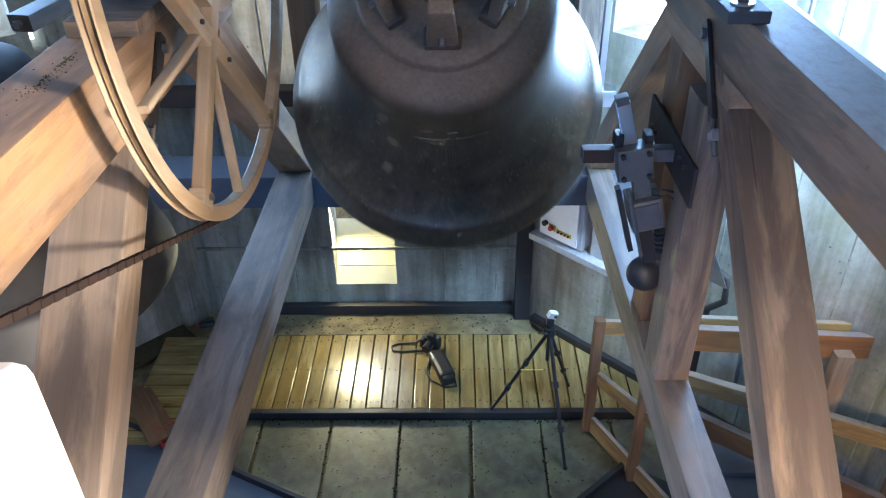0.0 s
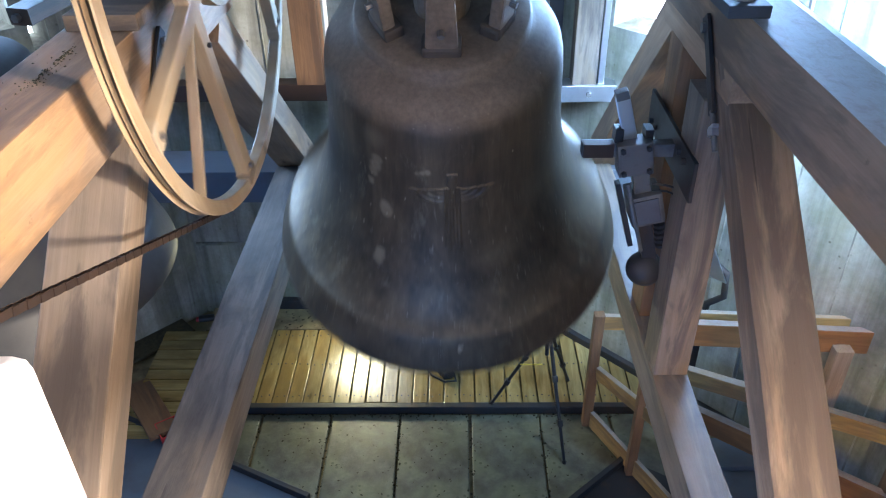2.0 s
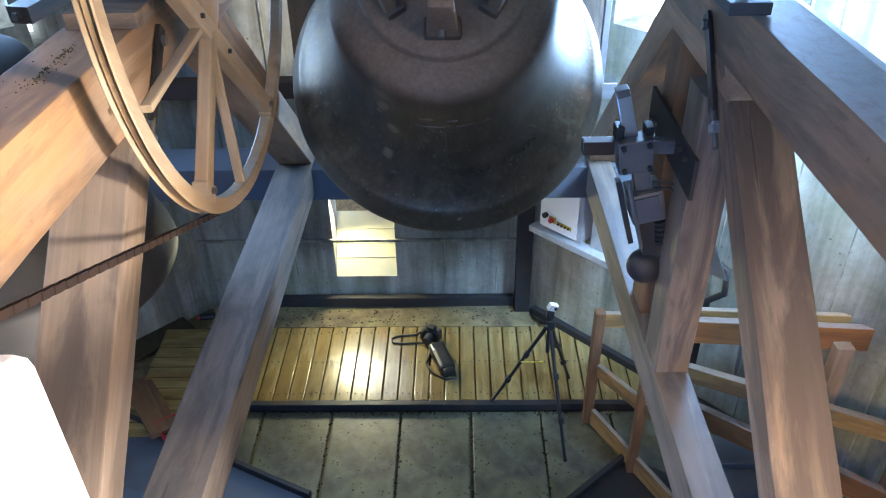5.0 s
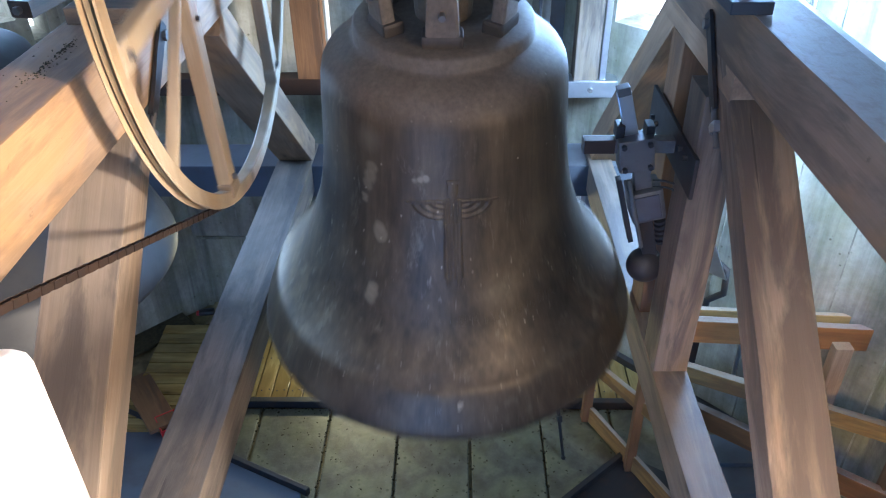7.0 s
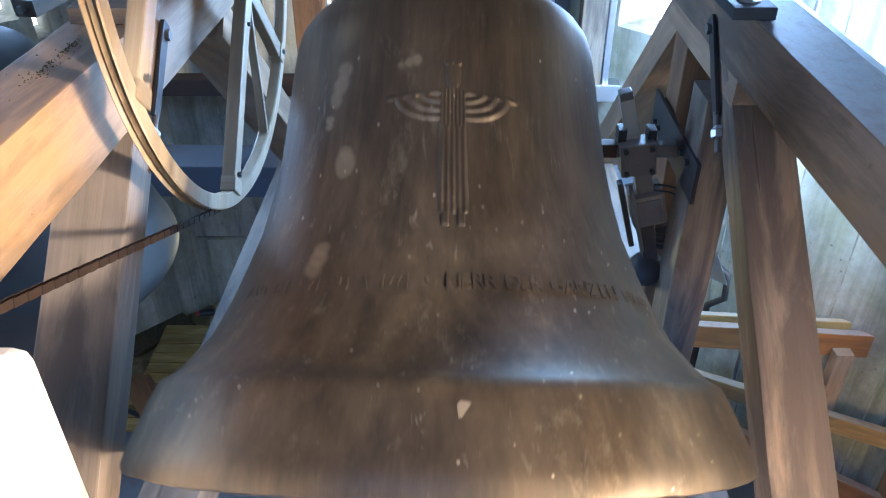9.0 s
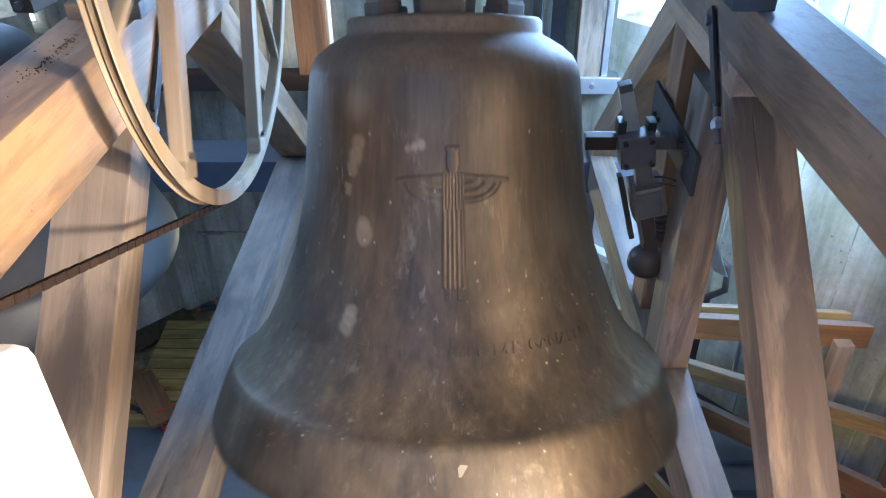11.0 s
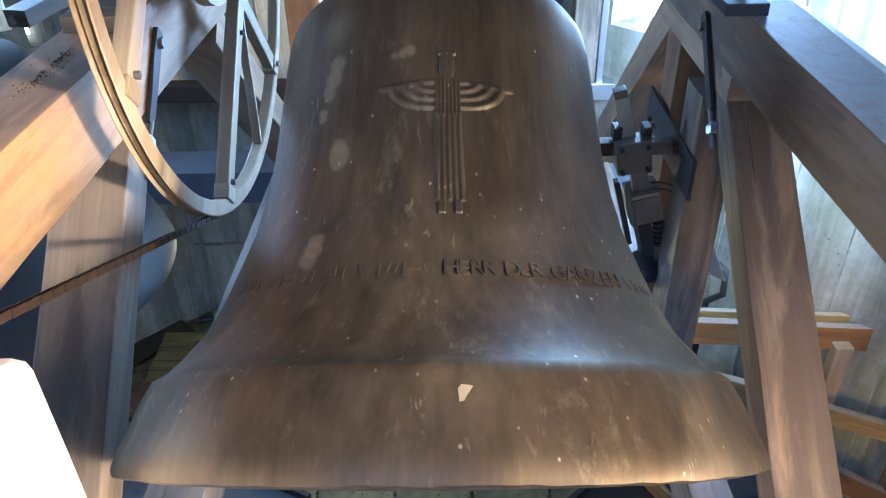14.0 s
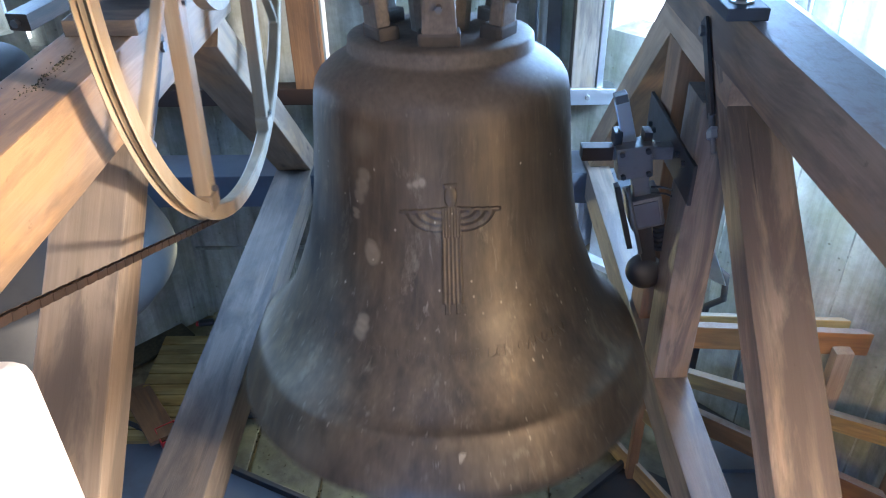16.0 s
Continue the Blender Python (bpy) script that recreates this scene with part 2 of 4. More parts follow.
def plain(colour, rough, metallic=0.0, var=0.25, scale=14):
    def build(nt, bsdf):
        n = noise_tex(nt, coords(nt), scale, 6)
        c = ramp(nt, n, [(0.3, tuple(x * (1 - var) for x in colour)), (0.7, colour)])
        nt.links.new(c, bsdf.inputs["Base Color"])
        bsdf.inputs["Roughness"].default_value, bsdf.inputs["Metallic"].default_value = rough, metallic
        bump(nt, bsdf, n, 0.1, 0.003)
    return build


OAK = material("weathered_oak", wood((0.26, 0.172, 0.11), (0.45, 0.33, 0.23), (0.12, 0.085, 0.062), 0.62, 0.6, 0.0, 0.5))
OAK_DUSTY = material("dusty_oak", wood((0.16, 0.112, 0.080), (0.27, 0.205, 0.155), (0.07, 0.052, 0.042), 0.6, 0.75, 0.85, 0.5))
OAK_MID = material("smoke_stained_oak", wood((0.165, 0.125, 0.094), (0.315, 0.253, 0.197), (0.075, 0.06, 0.05), 0.6, 0.8, 0.2, 0.25))
OAK_DARK = material("sooty_brown_oak", wood((0.06, 0.040, 0.028), (0.105, 0.074, 0.052), (0.03, 0.025, 0.022), 0.6, 0.85, 0.2, 0.4))
OAK_GREY = material("dusty_grey_oak", wood((0.12, 0.095, 0.078), (0.24, 0.20, 0.165), (0.06, 0.052, 0.048), 0.55, 0.85, 0.12))
OAK_RED = material("raw_brown_oak", wood((0.13, 0.066, 0.032), (0.26, 0.145, 0.07), (0.07, 0.042, 0.028), 0.65, 0.6))
# railing boards: last amount pales their top edges in place of skylight
RAIL = material("orange_brown_board", wood((0.17, 0.075, 0.03), (0.31, 0.15, 0.06), (0.09, 0.045, 0.025), 0.35, 0.5, 0.55))
PINE = material("yellow_pine", wood((0.24, 0.145, 0.055), (0.44, 0.285, 0.11), (0.11, 0.07, 0.04), 0.4, 0.7, 0.5))
ASH = material("varnished_ash", wood((0.33, 0.265, 0.185), (0.47, 0.39, 0.29), (0.24, 0.18, 0.12), 0.45, 0.35))
DECK = material("worn_deck_boards", wood((0.21, 0.158, 0.062), (0.36, 0.277, 0.118), (0.13, 0.09, 0.03), 0.2, 0.55))
WALL = material("board_marked_concrete", concrete((0.42, 0.415, 0.37), (0.14, 0.138, 0.116), green=0.45))
SLAB = material("mossy_cement_slab", concrete((0.165, 0.16, 0.125), (0.07, 0.068, 0.05), green=0.5, dirt=0.13, gloss=0.42))
BRONZE = material("bell_bronze", bronze)
STEEL = material("dull_grey_steel", metal((0.17, 0.165, 0.16), 0.5, 0.6, (0.07, 0.055, 0.048), 0.6, 12))
IRON = material("black_painted_iron", metal((0.030, 0.031, 0.035), 0.5, 0.3, (0.09, 0.05, 0.03), 0.5))
RUST = material("rusty_chain", metal((0.06, 0.036, 0.026), 0.6, 0.4, (0.10, 0.05, 0.028), 0.5))
GREASE = material("greasy_brown_chain", metal((0.035, 0.023, 0.018), 0.5, 0.4, (0.07, 0.038, 0.024), 0.5))
ZINC = material("galvanised_steel", metal((0.55, 0.57, 0.60), 0.38, 1.0, (0.35, 0.36, 0.38), 0.5))
DARK_FOOT = material("dusty_dark_bronze", metal((0.07, 0.056, 0.045), 0.6, 0.3, (0.12, 0.095, 0.07), 0.7, 14))
DARKBEAM = material("dark_blue_steel_paint", metal((0.10, 0.115, 0.14), 0.45, 0.2, (0.07, 0.06, 0.06), 0.5, 4))
# still bell's bronze, its shade put into the near-black colour
BRONZE_SHADED = material("shaded_bronze", metal((0.03, 0.029, 0.028), 0.55, 0.3, (0.018, 0.018, 0.018), 0.7, 5))
SLATE = material("dark_slate_steel", metal((0.045, 0.055, 0.072), 0.6, 0.1, (0.03, 0.03, 0.035), 0.6, 7))
WHITE = material("white_enamel", plain((0.86, 0.86, 0.86), 0.35, 0, 0.05))
GREY = material("grey_plastic", plain((0.42, 0.43, 0.44), 0.5))
BLACK = material("black_plastic", plain((0.018, 0.018, 0.02), 0.42))
RED = material("red_plastic", plain((0.45, 0.03, 0.03), 0.4))
YELLOW = material("yellow_plastic", plain((0.6, 0.43, 0.05), 0.45))
SILL = material("pale_lime_render", plain((0.60, 0.58, 0.46), 0.85, 0, 0.12, 9))
EARTH = material("dusty_earth", concrete((0.22, 0.17, 0.09), (0.12, 0.09, 0.05), green=0.3))


# ---------------------------------------------------------------- builders
def mesh_of(bm, name, mat, smooth=False):
    me = bpy.data.meshes.new(name)
    bmesh.ops.recalc_face_normals(bm, faces=bm.faces)
    bm.to_mesh(me)
    bm.free()
    me.materials.append(mat)
    if smooth:
        for f in me.polygons:
            f.use_smooth = True
    return me


def part(name, bm, mat, parent=None, label="", m=None, smooth=False):
    ob = new(name, mesh_of(bm, name, mat, smooth))
    if parent is not None:
        ob.parent = parent
    if m is not None:
        ob.matrix_local = m
    if label:
        tagged(ob, label)
    return ob


def group(name, m, label, category, grp="", kind=""):
    ob = new(name)
    ob.empty_display_size = 0.1
    ob.matrix_world = m
    return tagged(ob, label, category, grp, kind)


def box(sx, sy, sz, bevel=0.0, at=(0, 0, 0)):
    bm = bmesh.new()
    bmesh.ops.create_cube(bm, size=1)
    bmesh.ops.scale(bm, vec=(sx, sy, sz), verts=bm.verts)
    if bevel:
        bmesh.ops.bevel(bm, geom=bm.edges[:], offset=bevel, segments=2, affect="EDGES", profile=0.6)
    bmesh.ops.translate(bm, vec=at, verts=bm.verts)
    return bm


def add(bm, other, m=None):
    if m is not None:
        bmesh.ops.transform(other, matrix=m, verts=other.verts)
    me = bpy.data.meshes.new("tmp")
    other.to_mesh(me)
    other.free()
    bm.from_mesh(me)
    bpy.data.meshes.remove(me)
    return bm


def rod(r, length, seg=16, r2=None, bevel=0.0):
    bm = bmesh.new()
    bmesh.ops.create_cone(bm, cap_ends=True, segments=seg, radius1=r, radius2=r if r2 is None else r2, depth=length)
    return bm


def lathe(profile, seg=96):
    bm = bmesh.new()
    rings = []
    for r, z in profile:
        rings.append([bm.verts.new((r * math.cos(a), r * math.sin(a), z)) for a in (2 * math.pi * i / seg for i in range(seg))])
    for a, b in zip(rings, rings[1:]):
        for i in range(seg):
            j = (i + 1) % seg
            bm.faces.new((a[i], a[j], b[j], b[i]))
    return bm


def along(p0, p1, up=(0, 0, 1)):
    """Pose in the middle between p0 and p1 with x along the line and z near up."""
    p0, p1 = Vector(p0), Vector(p1)
    x = (p1 - p0).normalized()
    y = Vector(up).cross(x).normalized()
    z = x.cross(y)
    m = Matrix((x, y, z)).transposed().to_4x4()
    m.translation = (p0 + p1) / 2
    return m


def beam(name, p0, p1, width, height, mat, parent=None, label="", up=(0, 0, 1), bevel=0.006):
    """A squared timber whose middle line runs from p0 to p1; worn edges, slightly uneven faces."""
    length = (Vector(p1) - Vector(p0)).length
    bm = box(length, width, height)
    cuts = max(2, int(length / 0.25))
    bmesh.ops.subdivide_edges(bm, edges=[e for e in bm.edges if abs(e.verts[0].co.x - e.verts[1].co.x) > length * 0.5], cuts=cuts)
    rnd = random.Random(len(name) + int(1000 * length))
    for v in bm.verts:
        v.co.y += rnd.uniform(-1, 1) * 0.0015
        v.co.z += rnd.uniform(-1, 1) * 0.0015
    longs = [e for e in bm.edges if abs(e.verts[0].co.y - e.verts[1].co.y) < 0.008 and abs(e.verts[0].co.z - e.verts[1].co.z) < 0.008]
    bmesh.ops.bevel(bm, geom=longs, offset=bevel, segments=2, affect="EDGES", profile=0.6)
    return part(name, bm, mat, parent, label, along(p0, p1, up))


def tube(name, points, r, mat, parent=None, label="", m=None, res=3, cyclic=False):
    cu = bpy.data.curves.new(name, "CURVE")
    cu.dimensions, cu.bevel_depth, cu.bevel_resolution = "3D", r, res
    sp = cu.splines.new("POLY")
    sp.points.add(len(points) - 1)
    for q, p in zip(sp.points, points):
        q.co = (*p, 1)
    sp.use_cyclic_u = cyclic
    tmp = bpy.data.objects.new("tmp", cu)
    me = bpy.data.meshes.new_from_object(tmp)
    bpy.data.objects.remove(tmp)
    me.materials.clear()
    me.materials.append(mat)
    ob = new(name, me)
    if parent is not None:
        ob.parent = parent
    if m is not None:
        ob.matrix_local = m
    if label:
        tagged(ob, label)
    return ob


def wall(name, a, b, z0, z1, thick, mat, label, holes=()):
    """A wall whose inner face runs from a to b (x, y), growing outwards to the left of that direction; holes: (s0, s1, z0, z1)."""
    a, b = Vector((*a, 0)), Vector((*b, 0))
    d = (b - a).normalized()
    n = Vector((-d.y, d.x, 0))
    length = (b - a).length
    ss = sorted({0.0, length, *[h[0] for h in holes], *[h[1] for h in holes]})
    zs = sorted({z0, z1, *[h[2] for h in holes], *[h[3] for h in holes]})
    bm = bmesh.new()
    cache = {}

    def vert(s, z, k):
        key = (s, z, k)
        if key not in cache:
            p = d * s + n * (thick * k)
            cache[key] = bm.verts.new((p.x, p.y, z))
        return cache[key]

    def solid(i, j):
        if not (0 <= i < len(ss) - 1 and 0 <= j < len(zs) - 1):
            return False
        s, z = (ss[i] + ss[i + 1]) / 2, (zs[j] + zs[j + 1]) / 2
        return not any(h[0] < s < h[1] and h[2] < z < h[3] for h in holes)

    for i in range(len(ss) - 1):
        for j in range(len(zs) - 1):
            if not solid(i, j):
                continue
            s0, s1, q0, q1 = ss[i], ss[i + 1], zs[j], zs[j + 1]
            bm.faces.new((vert(s0, q0, 0), vert(s1, q0, 0), vert(s1, q1, 0), vert(s0, q1, 0)))
            bm.faces.new((vert(s0, q0, 1), vert(s0, q1, 1), vert(s1, q1, 1), vert(s1, q0, 1)))
            for di, dj, e in ((-1, 0, (s0, q0, s0, q1)), (1, 0, (s1, q0, s1, q1)), (0, -1, (s0, q0, s1, q0)), (0, 1, (s0, q1, s1, q1))):
                if not solid(i + di, j + dj):
                    bm.faces.new((vert(e[0], e[1], 0), vert(e[2], e[3], 0), vert(e[2], e[3], 1), vert(e[0], e[1], 1)))
    ob = part(name, bm, mat, None, "", Matrix.Translation(a))
    return tagged(ob, label, "wall", kind="structure")


# ---------------------------------------------------------------- the tower's shell
ZF, ZT = -0.06, 6.2
TOWER = [(-2.13, 5.15), (0.5, 5.15), (2.46, 3.19), (2.46, 0.56), (0.5, -1.36), (-2.13, -1.36), (-4.06, 0.56), (-4.06, 3.19)]
HIGH = (3.5, 5.9)
wall("wall_back", TOWER[0], TOWER[1], ZF - 0.4, ZT, 0.3, WALL, "grey board-marked concrete wall with a deep low window",
     [(1.13, 1.63, 0.26, 1.45)])
wall("wall_back_right", TOWER[1], TOWER[2], ZF - 0.4, ZT, 0.3, WALL, "grey streaked concrete wall", [(0.66, 1.72, 2.5, 4.4)])
wall("wall_right", TOWER[2], TOWER[3], ZF - 0.4, ZT, 0.3, WALL, "pale streaked concrete wall", [(0.2, 1.28, 3.25, 4.25)])
wall("wall_front_right", TOWER[3], TOWER[4], ZF - 0.4, ZT, 0.3, WALL, "plain concrete wall", [(0.6, 2.0, 2.4, 4.4)])
wall("wall_front", TOWER[4], TOWER[5], ZF - 0.4, ZT, 0.3, WALL, "plain concrete wall", [(0.25, 2.4, *HIGH), (0.6, 2.0, 0.4, 1.4)])
wall("wall_front_left", TOWER[5], TOWER[6], ZF - 0.4, ZT, 0.3, WALL, "plain concrete wall")
wall("wall_left", TOWER[6], TOWER[7], ZF - 0.4, ZT, 0.3, WALL, "plain concrete wall", [(0.3, 2.33, 3.3, 4.75)])
wall("wall_back_left", TOWER[7], TOWER[0], ZF - 0.4, ZT, 0.3, WALL, "grey concrete wall with small bright openings", [(2.04, 2.15, 2.42, 2.65), (0.95, 1.97, 2.56, 4.4)])


def octagon(z0, z1, grow=0.3):
    bm = bmesh.new()
    c = Vector((-0.8, 1.9))
    lo, hi = [], []
    for x, y in TOWER:
        q = c + (Vector((x, y)) - c) * (1 + grow / 3.3)
        lo.append(bm.verts.new((q.x, q.y, z0)))
        hi.append(bm.verts.new((q.x, q.y, z1)))
    bm.faces.new(lo)
    bm.faces.new(hi)
    for i in range(8):
        j = (i + 1) % 8
        bm.faces.new((lo[i], lo[j], hi[j], hi[i]))
    return bm


tagged(part("floor", octagon(ZF - 0.3, ZF - 0.02), EARTH), "mossy grey concrete floor", "floor", kind="structure")
tagged(part("ceiling", octagon(ZT, ZT + 0.2), OAK_RED), "dark boarded ceiling", "ceiling", kind="structure")
gm = bmesh.new()
bmesh.ops.create_grid(gm, x_segments=1, y_segments=1, size=600)
tagged(part("ground", gm, EARTH, None, "", pose(0, 0, -12)), "distant ground outside the tower", "ground", kind="structure")
def glow(nt, bsdf):
    bsdf.inputs["Base Color"].default_value = (0.9, 0.95, 1, 1)
    bsdf.inputs["Emission Color"].default_value = (0.88, 0.95, 1.0, 1)
    bsdf.inputs["Emission Strength"].default_value = 3.0


GLOW = material("bright_sky", glow)
for place, target, w in (((2.2, 5.2, 3.4), (1.33, 4.3, 3.4), 3.4), ((-3.9, 5.1, 3.4), (-3.0, 4.2, 3.4), 3.4), ((-0.75, 6.6, 1.6), (-0.75, 5.4, 1.3), 2.4)):
    bm = bmesh.new()
    bmesh.ops.create_grid(bm, x_segments=1, y_segments=1, size=w / 2)
    tagged(part("backdrop", bm, GLOW, None, "", look(place, target)), "bright daylight outside the small openings", "backdrop", kind="structure")
# deep sloping sill of the low window
bm = bmesh.new()
vs = [bm.verts.new(v) for v in ((-1.0, 5.155, 0.26), (-0.5, 5.155, 0.26), (-0.5, 5.44, 0.72), (-1.0, 5.44, 0.72), (-1.0, 5.44, 0.22), (-0.5, 5.44, 0.22), (-1.0, 5.155, 0.22), (-0.5, 5.155, 0.22))]
for f in ((0, 1, 2, 3), (3, 2, 5, 4), (4, 5, 7, 6), (6, 7, 1, 0), (0, 3, 4, 6), (1, 7, 5, 2)):
    bm.faces.new([vs[i] for i in f])
for k in range(3):
    q = 0.28 + 0.22 * k
    tagged(beam("trim_sill_joint", (-0.995, 5.157 + 0.283 * q, 0.263 + 0.46 * q), (-0.505, 5.157 + 0.283 * q, 0.263 + 0.46 * q), 0.008, 0.006, SILL), "proud joint on the sloping sill", "trim", kind="structure")
tagged(part("window_sill", bm, SILL), "pale sloping sill of the low window", "window sill", kind="structure")

# ---------------------------------------------------------------- floor finish
deck = group("plank_deck", pose(0, 0, 0), "worn yellowish plank walkway along the back wall", "walkway", kind="structure")
bm_board = mesh_of(box(0.82, 0.103, 0.03, 0.003), "board", DECK)
for i in range(26):
    b = new("board", bm_board)
    b.parent = deck
    b.matrix_local = pose(-1.52 + 0.1135 * i, 4.39 + random.uniform(-0.006, 0.006), -0.015 + random.uniform(-0.002, 0.002), 0, 0, 90)
bm_cross = mesh_of(box(0.75, 0.103, 0.03, 0.003), "board", DECK)
for i in range(10):
    b = new("board", bm_cross)
    b.parent = deck
    b.matrix_local = pose(-1.99 + random.uniform(-0.006, 0.006), 3.72 + 0.1135 * i, -0.017 + random.uniform(-0.002, 0.002))
nail_mesh = mesh_of(rod(0.005, 0.004, 8), "nail", IRON)
for i in range(26):
    for y in (4.05, 4.39, 4.73):
        for dx in (-0.026, 0.026):
            n = new("nail", nail_mesh)
            n.parent = deck
            n.matrix_local = pose(-1.52 + 0.1135 * i + dx + random.uniform(-0.004, 0.004), y + random.uniform(-0.01, 0.01), 0.003)
beam("edge_beam", (-1.6, 3.955, -0.03), (1.3, 3.955, -0.03), 0.05, 0.07, IRON, deck, "dark steel edge angle")
slabs = group("floor_slabs", pose(0, 0, 0), "grey mossy cement slabs with dark joints", "floor", kind="structure")
slab_mesh = mesh_of(box(0.478, 1.15, 0.03, 0.008), "slab", SLAB)
for i in range(7):
    for j in range(3):
        s = new("slab", slab_mesh)
        s.parent = slabs
        s.matrix_local = pose(-1.65 + 0.496 * i + random.uniform(-0.003, 0.003), 3.34 - 1.17 * j, ZF - 0.006 + random.uniform(-0.002, 0.002))
MOSS = material("dry_moss", plain((0.055, 0.045, 0.02), 0.95, 0, 0.6, 40))
rnd = random.Random(21)
moss = bmesh.new()
for k in range(420):
    if k < 300:
        x, y = -1.402 + 0.496 * rnd.randrange(6) + rnd.gauss(0, 0.011), 3.93 - rnd.random() ** 1.2 * 1.9
    else:
        x, y = rnd.uniform(-1.6, 1.2), 3.925 - abs(rnd.gauss(0, 0.02))
    r = rnd.uniform(0.004, 0.013)
    ring = [moss.verts.new((x + r * rnd.uniform(0.5, 1.2) * math.cos(a), y + r * rnd.uniform(0.6, 1.6) * math.sin(a), ZF + 0.006)) for a in (0.2, 1.3, 2.4, 3.4, 4.5, 5.4)]
    tip = moss.verts.new((x, y, ZF + 0.010 + 0.4 * r))
    for i in range(6):
        moss.faces.new((ring[i], ring[(i + 1) % 6], tip))
for k in range(520):  # crumbs of mortar and leaf litter
    x, y = rnd.uniform(-1.75, 1.25), 3.92 - 1.5 * rnd.random() ** 1.3
    r, turn = rnd.uniform(0.0025, 0.008), rnd.uniform(0, 6.28)
    ring = [moss.verts.new((x + r * k1 * math.cos(turn) - r * k2 * math.sin(turn), y + r * k1 * math.sin(turn) + r * k2 * math.cos(turn), ZF + 0.0095)) for k1, k2 in ((1.6, 0), (0, 0.7), (-1.4, 0.2), (-0.2, -0.8))]
    tip = moss.verts.new((x, y, ZF + 0.0095 + 0.5 * r))
    for i in range(4):
        moss.faces.new((ring[i], ring[(i + 1) % 4], tip))
for k in range(160):  # litter along the strip behind the planks
    x, y, r = rnd.uniform(-1.9, 0.5), rnd.uniform(4.83, 5.05), rnd.uniform(0.004, 0.012)
    ring = [moss.verts.new((x + r * rnd.uniform(0.6, 1.4) * math.cos(a), y + r * rnd.uniform(0.6, 1.4) * math.sin(a), -0.004)) for a in (0.3, 1.9, 3.3, 4.8)]
    tip = moss.verts.new((x, y, -0.004 + 0.6 * r))
    for i in range(4):
        moss.faces.new((ring[i], ring[(i + 1) % 4], tip))
tagged(part("moss", moss, MOSS), "dry dark moss in the joints of the slabs", "moss", kind="stuff")
tagged(beam("trim_skirting", (-1.7, 5.10, 0.045), (0.46, 5.10, 0.045), 0.06, 0.09, IRON), "dark steel channel along the wall foot", "skirting", kind="structure")
tagged(beam("trim_ledge", (-2.05, 4.96, -0.03), (0.6, 4.96, -0.03), 0.29, 0.05, EARTH), "dusty earth strip behind the planks", "floor strip", kind="structure")
tagged(beam("dark_post", (0.53, 5.06, -0.05), (0.53, 5.06, 1.9), 0.12, 0.12, IRON, up=(0, 1, 0)), "dark brown steel corner post", "post")
tagged(beam("trim_wall_joint", (-2.1, 5.145, 0.62), (0.47, 5.145, 0.62), 0.03, 0.025, WALL), "proud formwork joint in the concrete", "trim", kind="structure")

# ---------------------------------------------------------------- bell frame
frame_ob = group("belfry_timberwork", pose(0, 0, 0), "heavy weathered oak bell frame with braces and cross beams", "bell frame")
XL0, XL1, XR0, XR1 = -1.07, -0.87, 0.80, 0.97
XL, XR, WL, WR = (XL0 + XL1) / 2, (XR0 + XR1) / 2, XL1 - XL0, XR1 - XR0
beam("top_beam", (XL, -0.6, 3.24), (XL, 3.0, 3.24), WL, 0.22, OAK, frame_ob)
beam("top_beam", (XR, -0.6, 3.255), (XR, 3.0, 3.255), WR, 0.19, OAK_DUSTY, frame_ob)
beam("packing_plank", (XR, 2.12, 3.12), (XR, 2.95, 3.12), WR, 0.09, OAK, frame_ob)
beam("sill_beam", (XL - 0.005, -0.6, 1.765), (XL - 0.005, 4.33, 1.765), 0.21, 0.19, OAK_GREY, frame_ob)
beam("sill_beam", (0.85, -0.6, 1.765), (0.85, 4.33, 1.765), 0.14, 0.19, OAK_GREY, frame_ob)


def brace(name, x, w, y0, z0, y1, z1, deep, mat):
    return beam(name, (x, y0, z0), (x, y1, z1), w, deep, mat, frame_ob)


# the near braces lean away from the eye; the offset puts their upper face on the sight line
brace("near_brace", XR, WR, 0.46, 1.63, 2.29, 3.15, 0.12, OAK_MID)
brace("near_brace", XL, WL, 0.42, 1.64, 1.92, 3.07, 0.135, OAK_MID)
brace("far_brace", XR, WR, 4.20, 1.87, 2.88, 3.13, 0.15, OAK)
brace("far_brace", XL, WL, 4.20, 1.87, 2.80, 3.13, 0.15, OAK)
beam("post", (0.8515, 2.37, 1.86), (0.8515, 2.37, 3.03), 0.135, 0.18, OAK_GREY, frame_ob, up=(0, 1, 0))
beam("post", (XR - 0.01, 2.74, 1.86), (XR - 0.01, 2.74, 3.08), 0.15, 0.17, OAK_RED, frame_ob, up=(0, 1, 0))
beam("cross_beam", (-3.0, 4.21, 1.735), (1.5, 4.21, 1.735), 0.30, 0.21, DARKBEAM, frame_ob, "dark blue-grey painted cross beam")

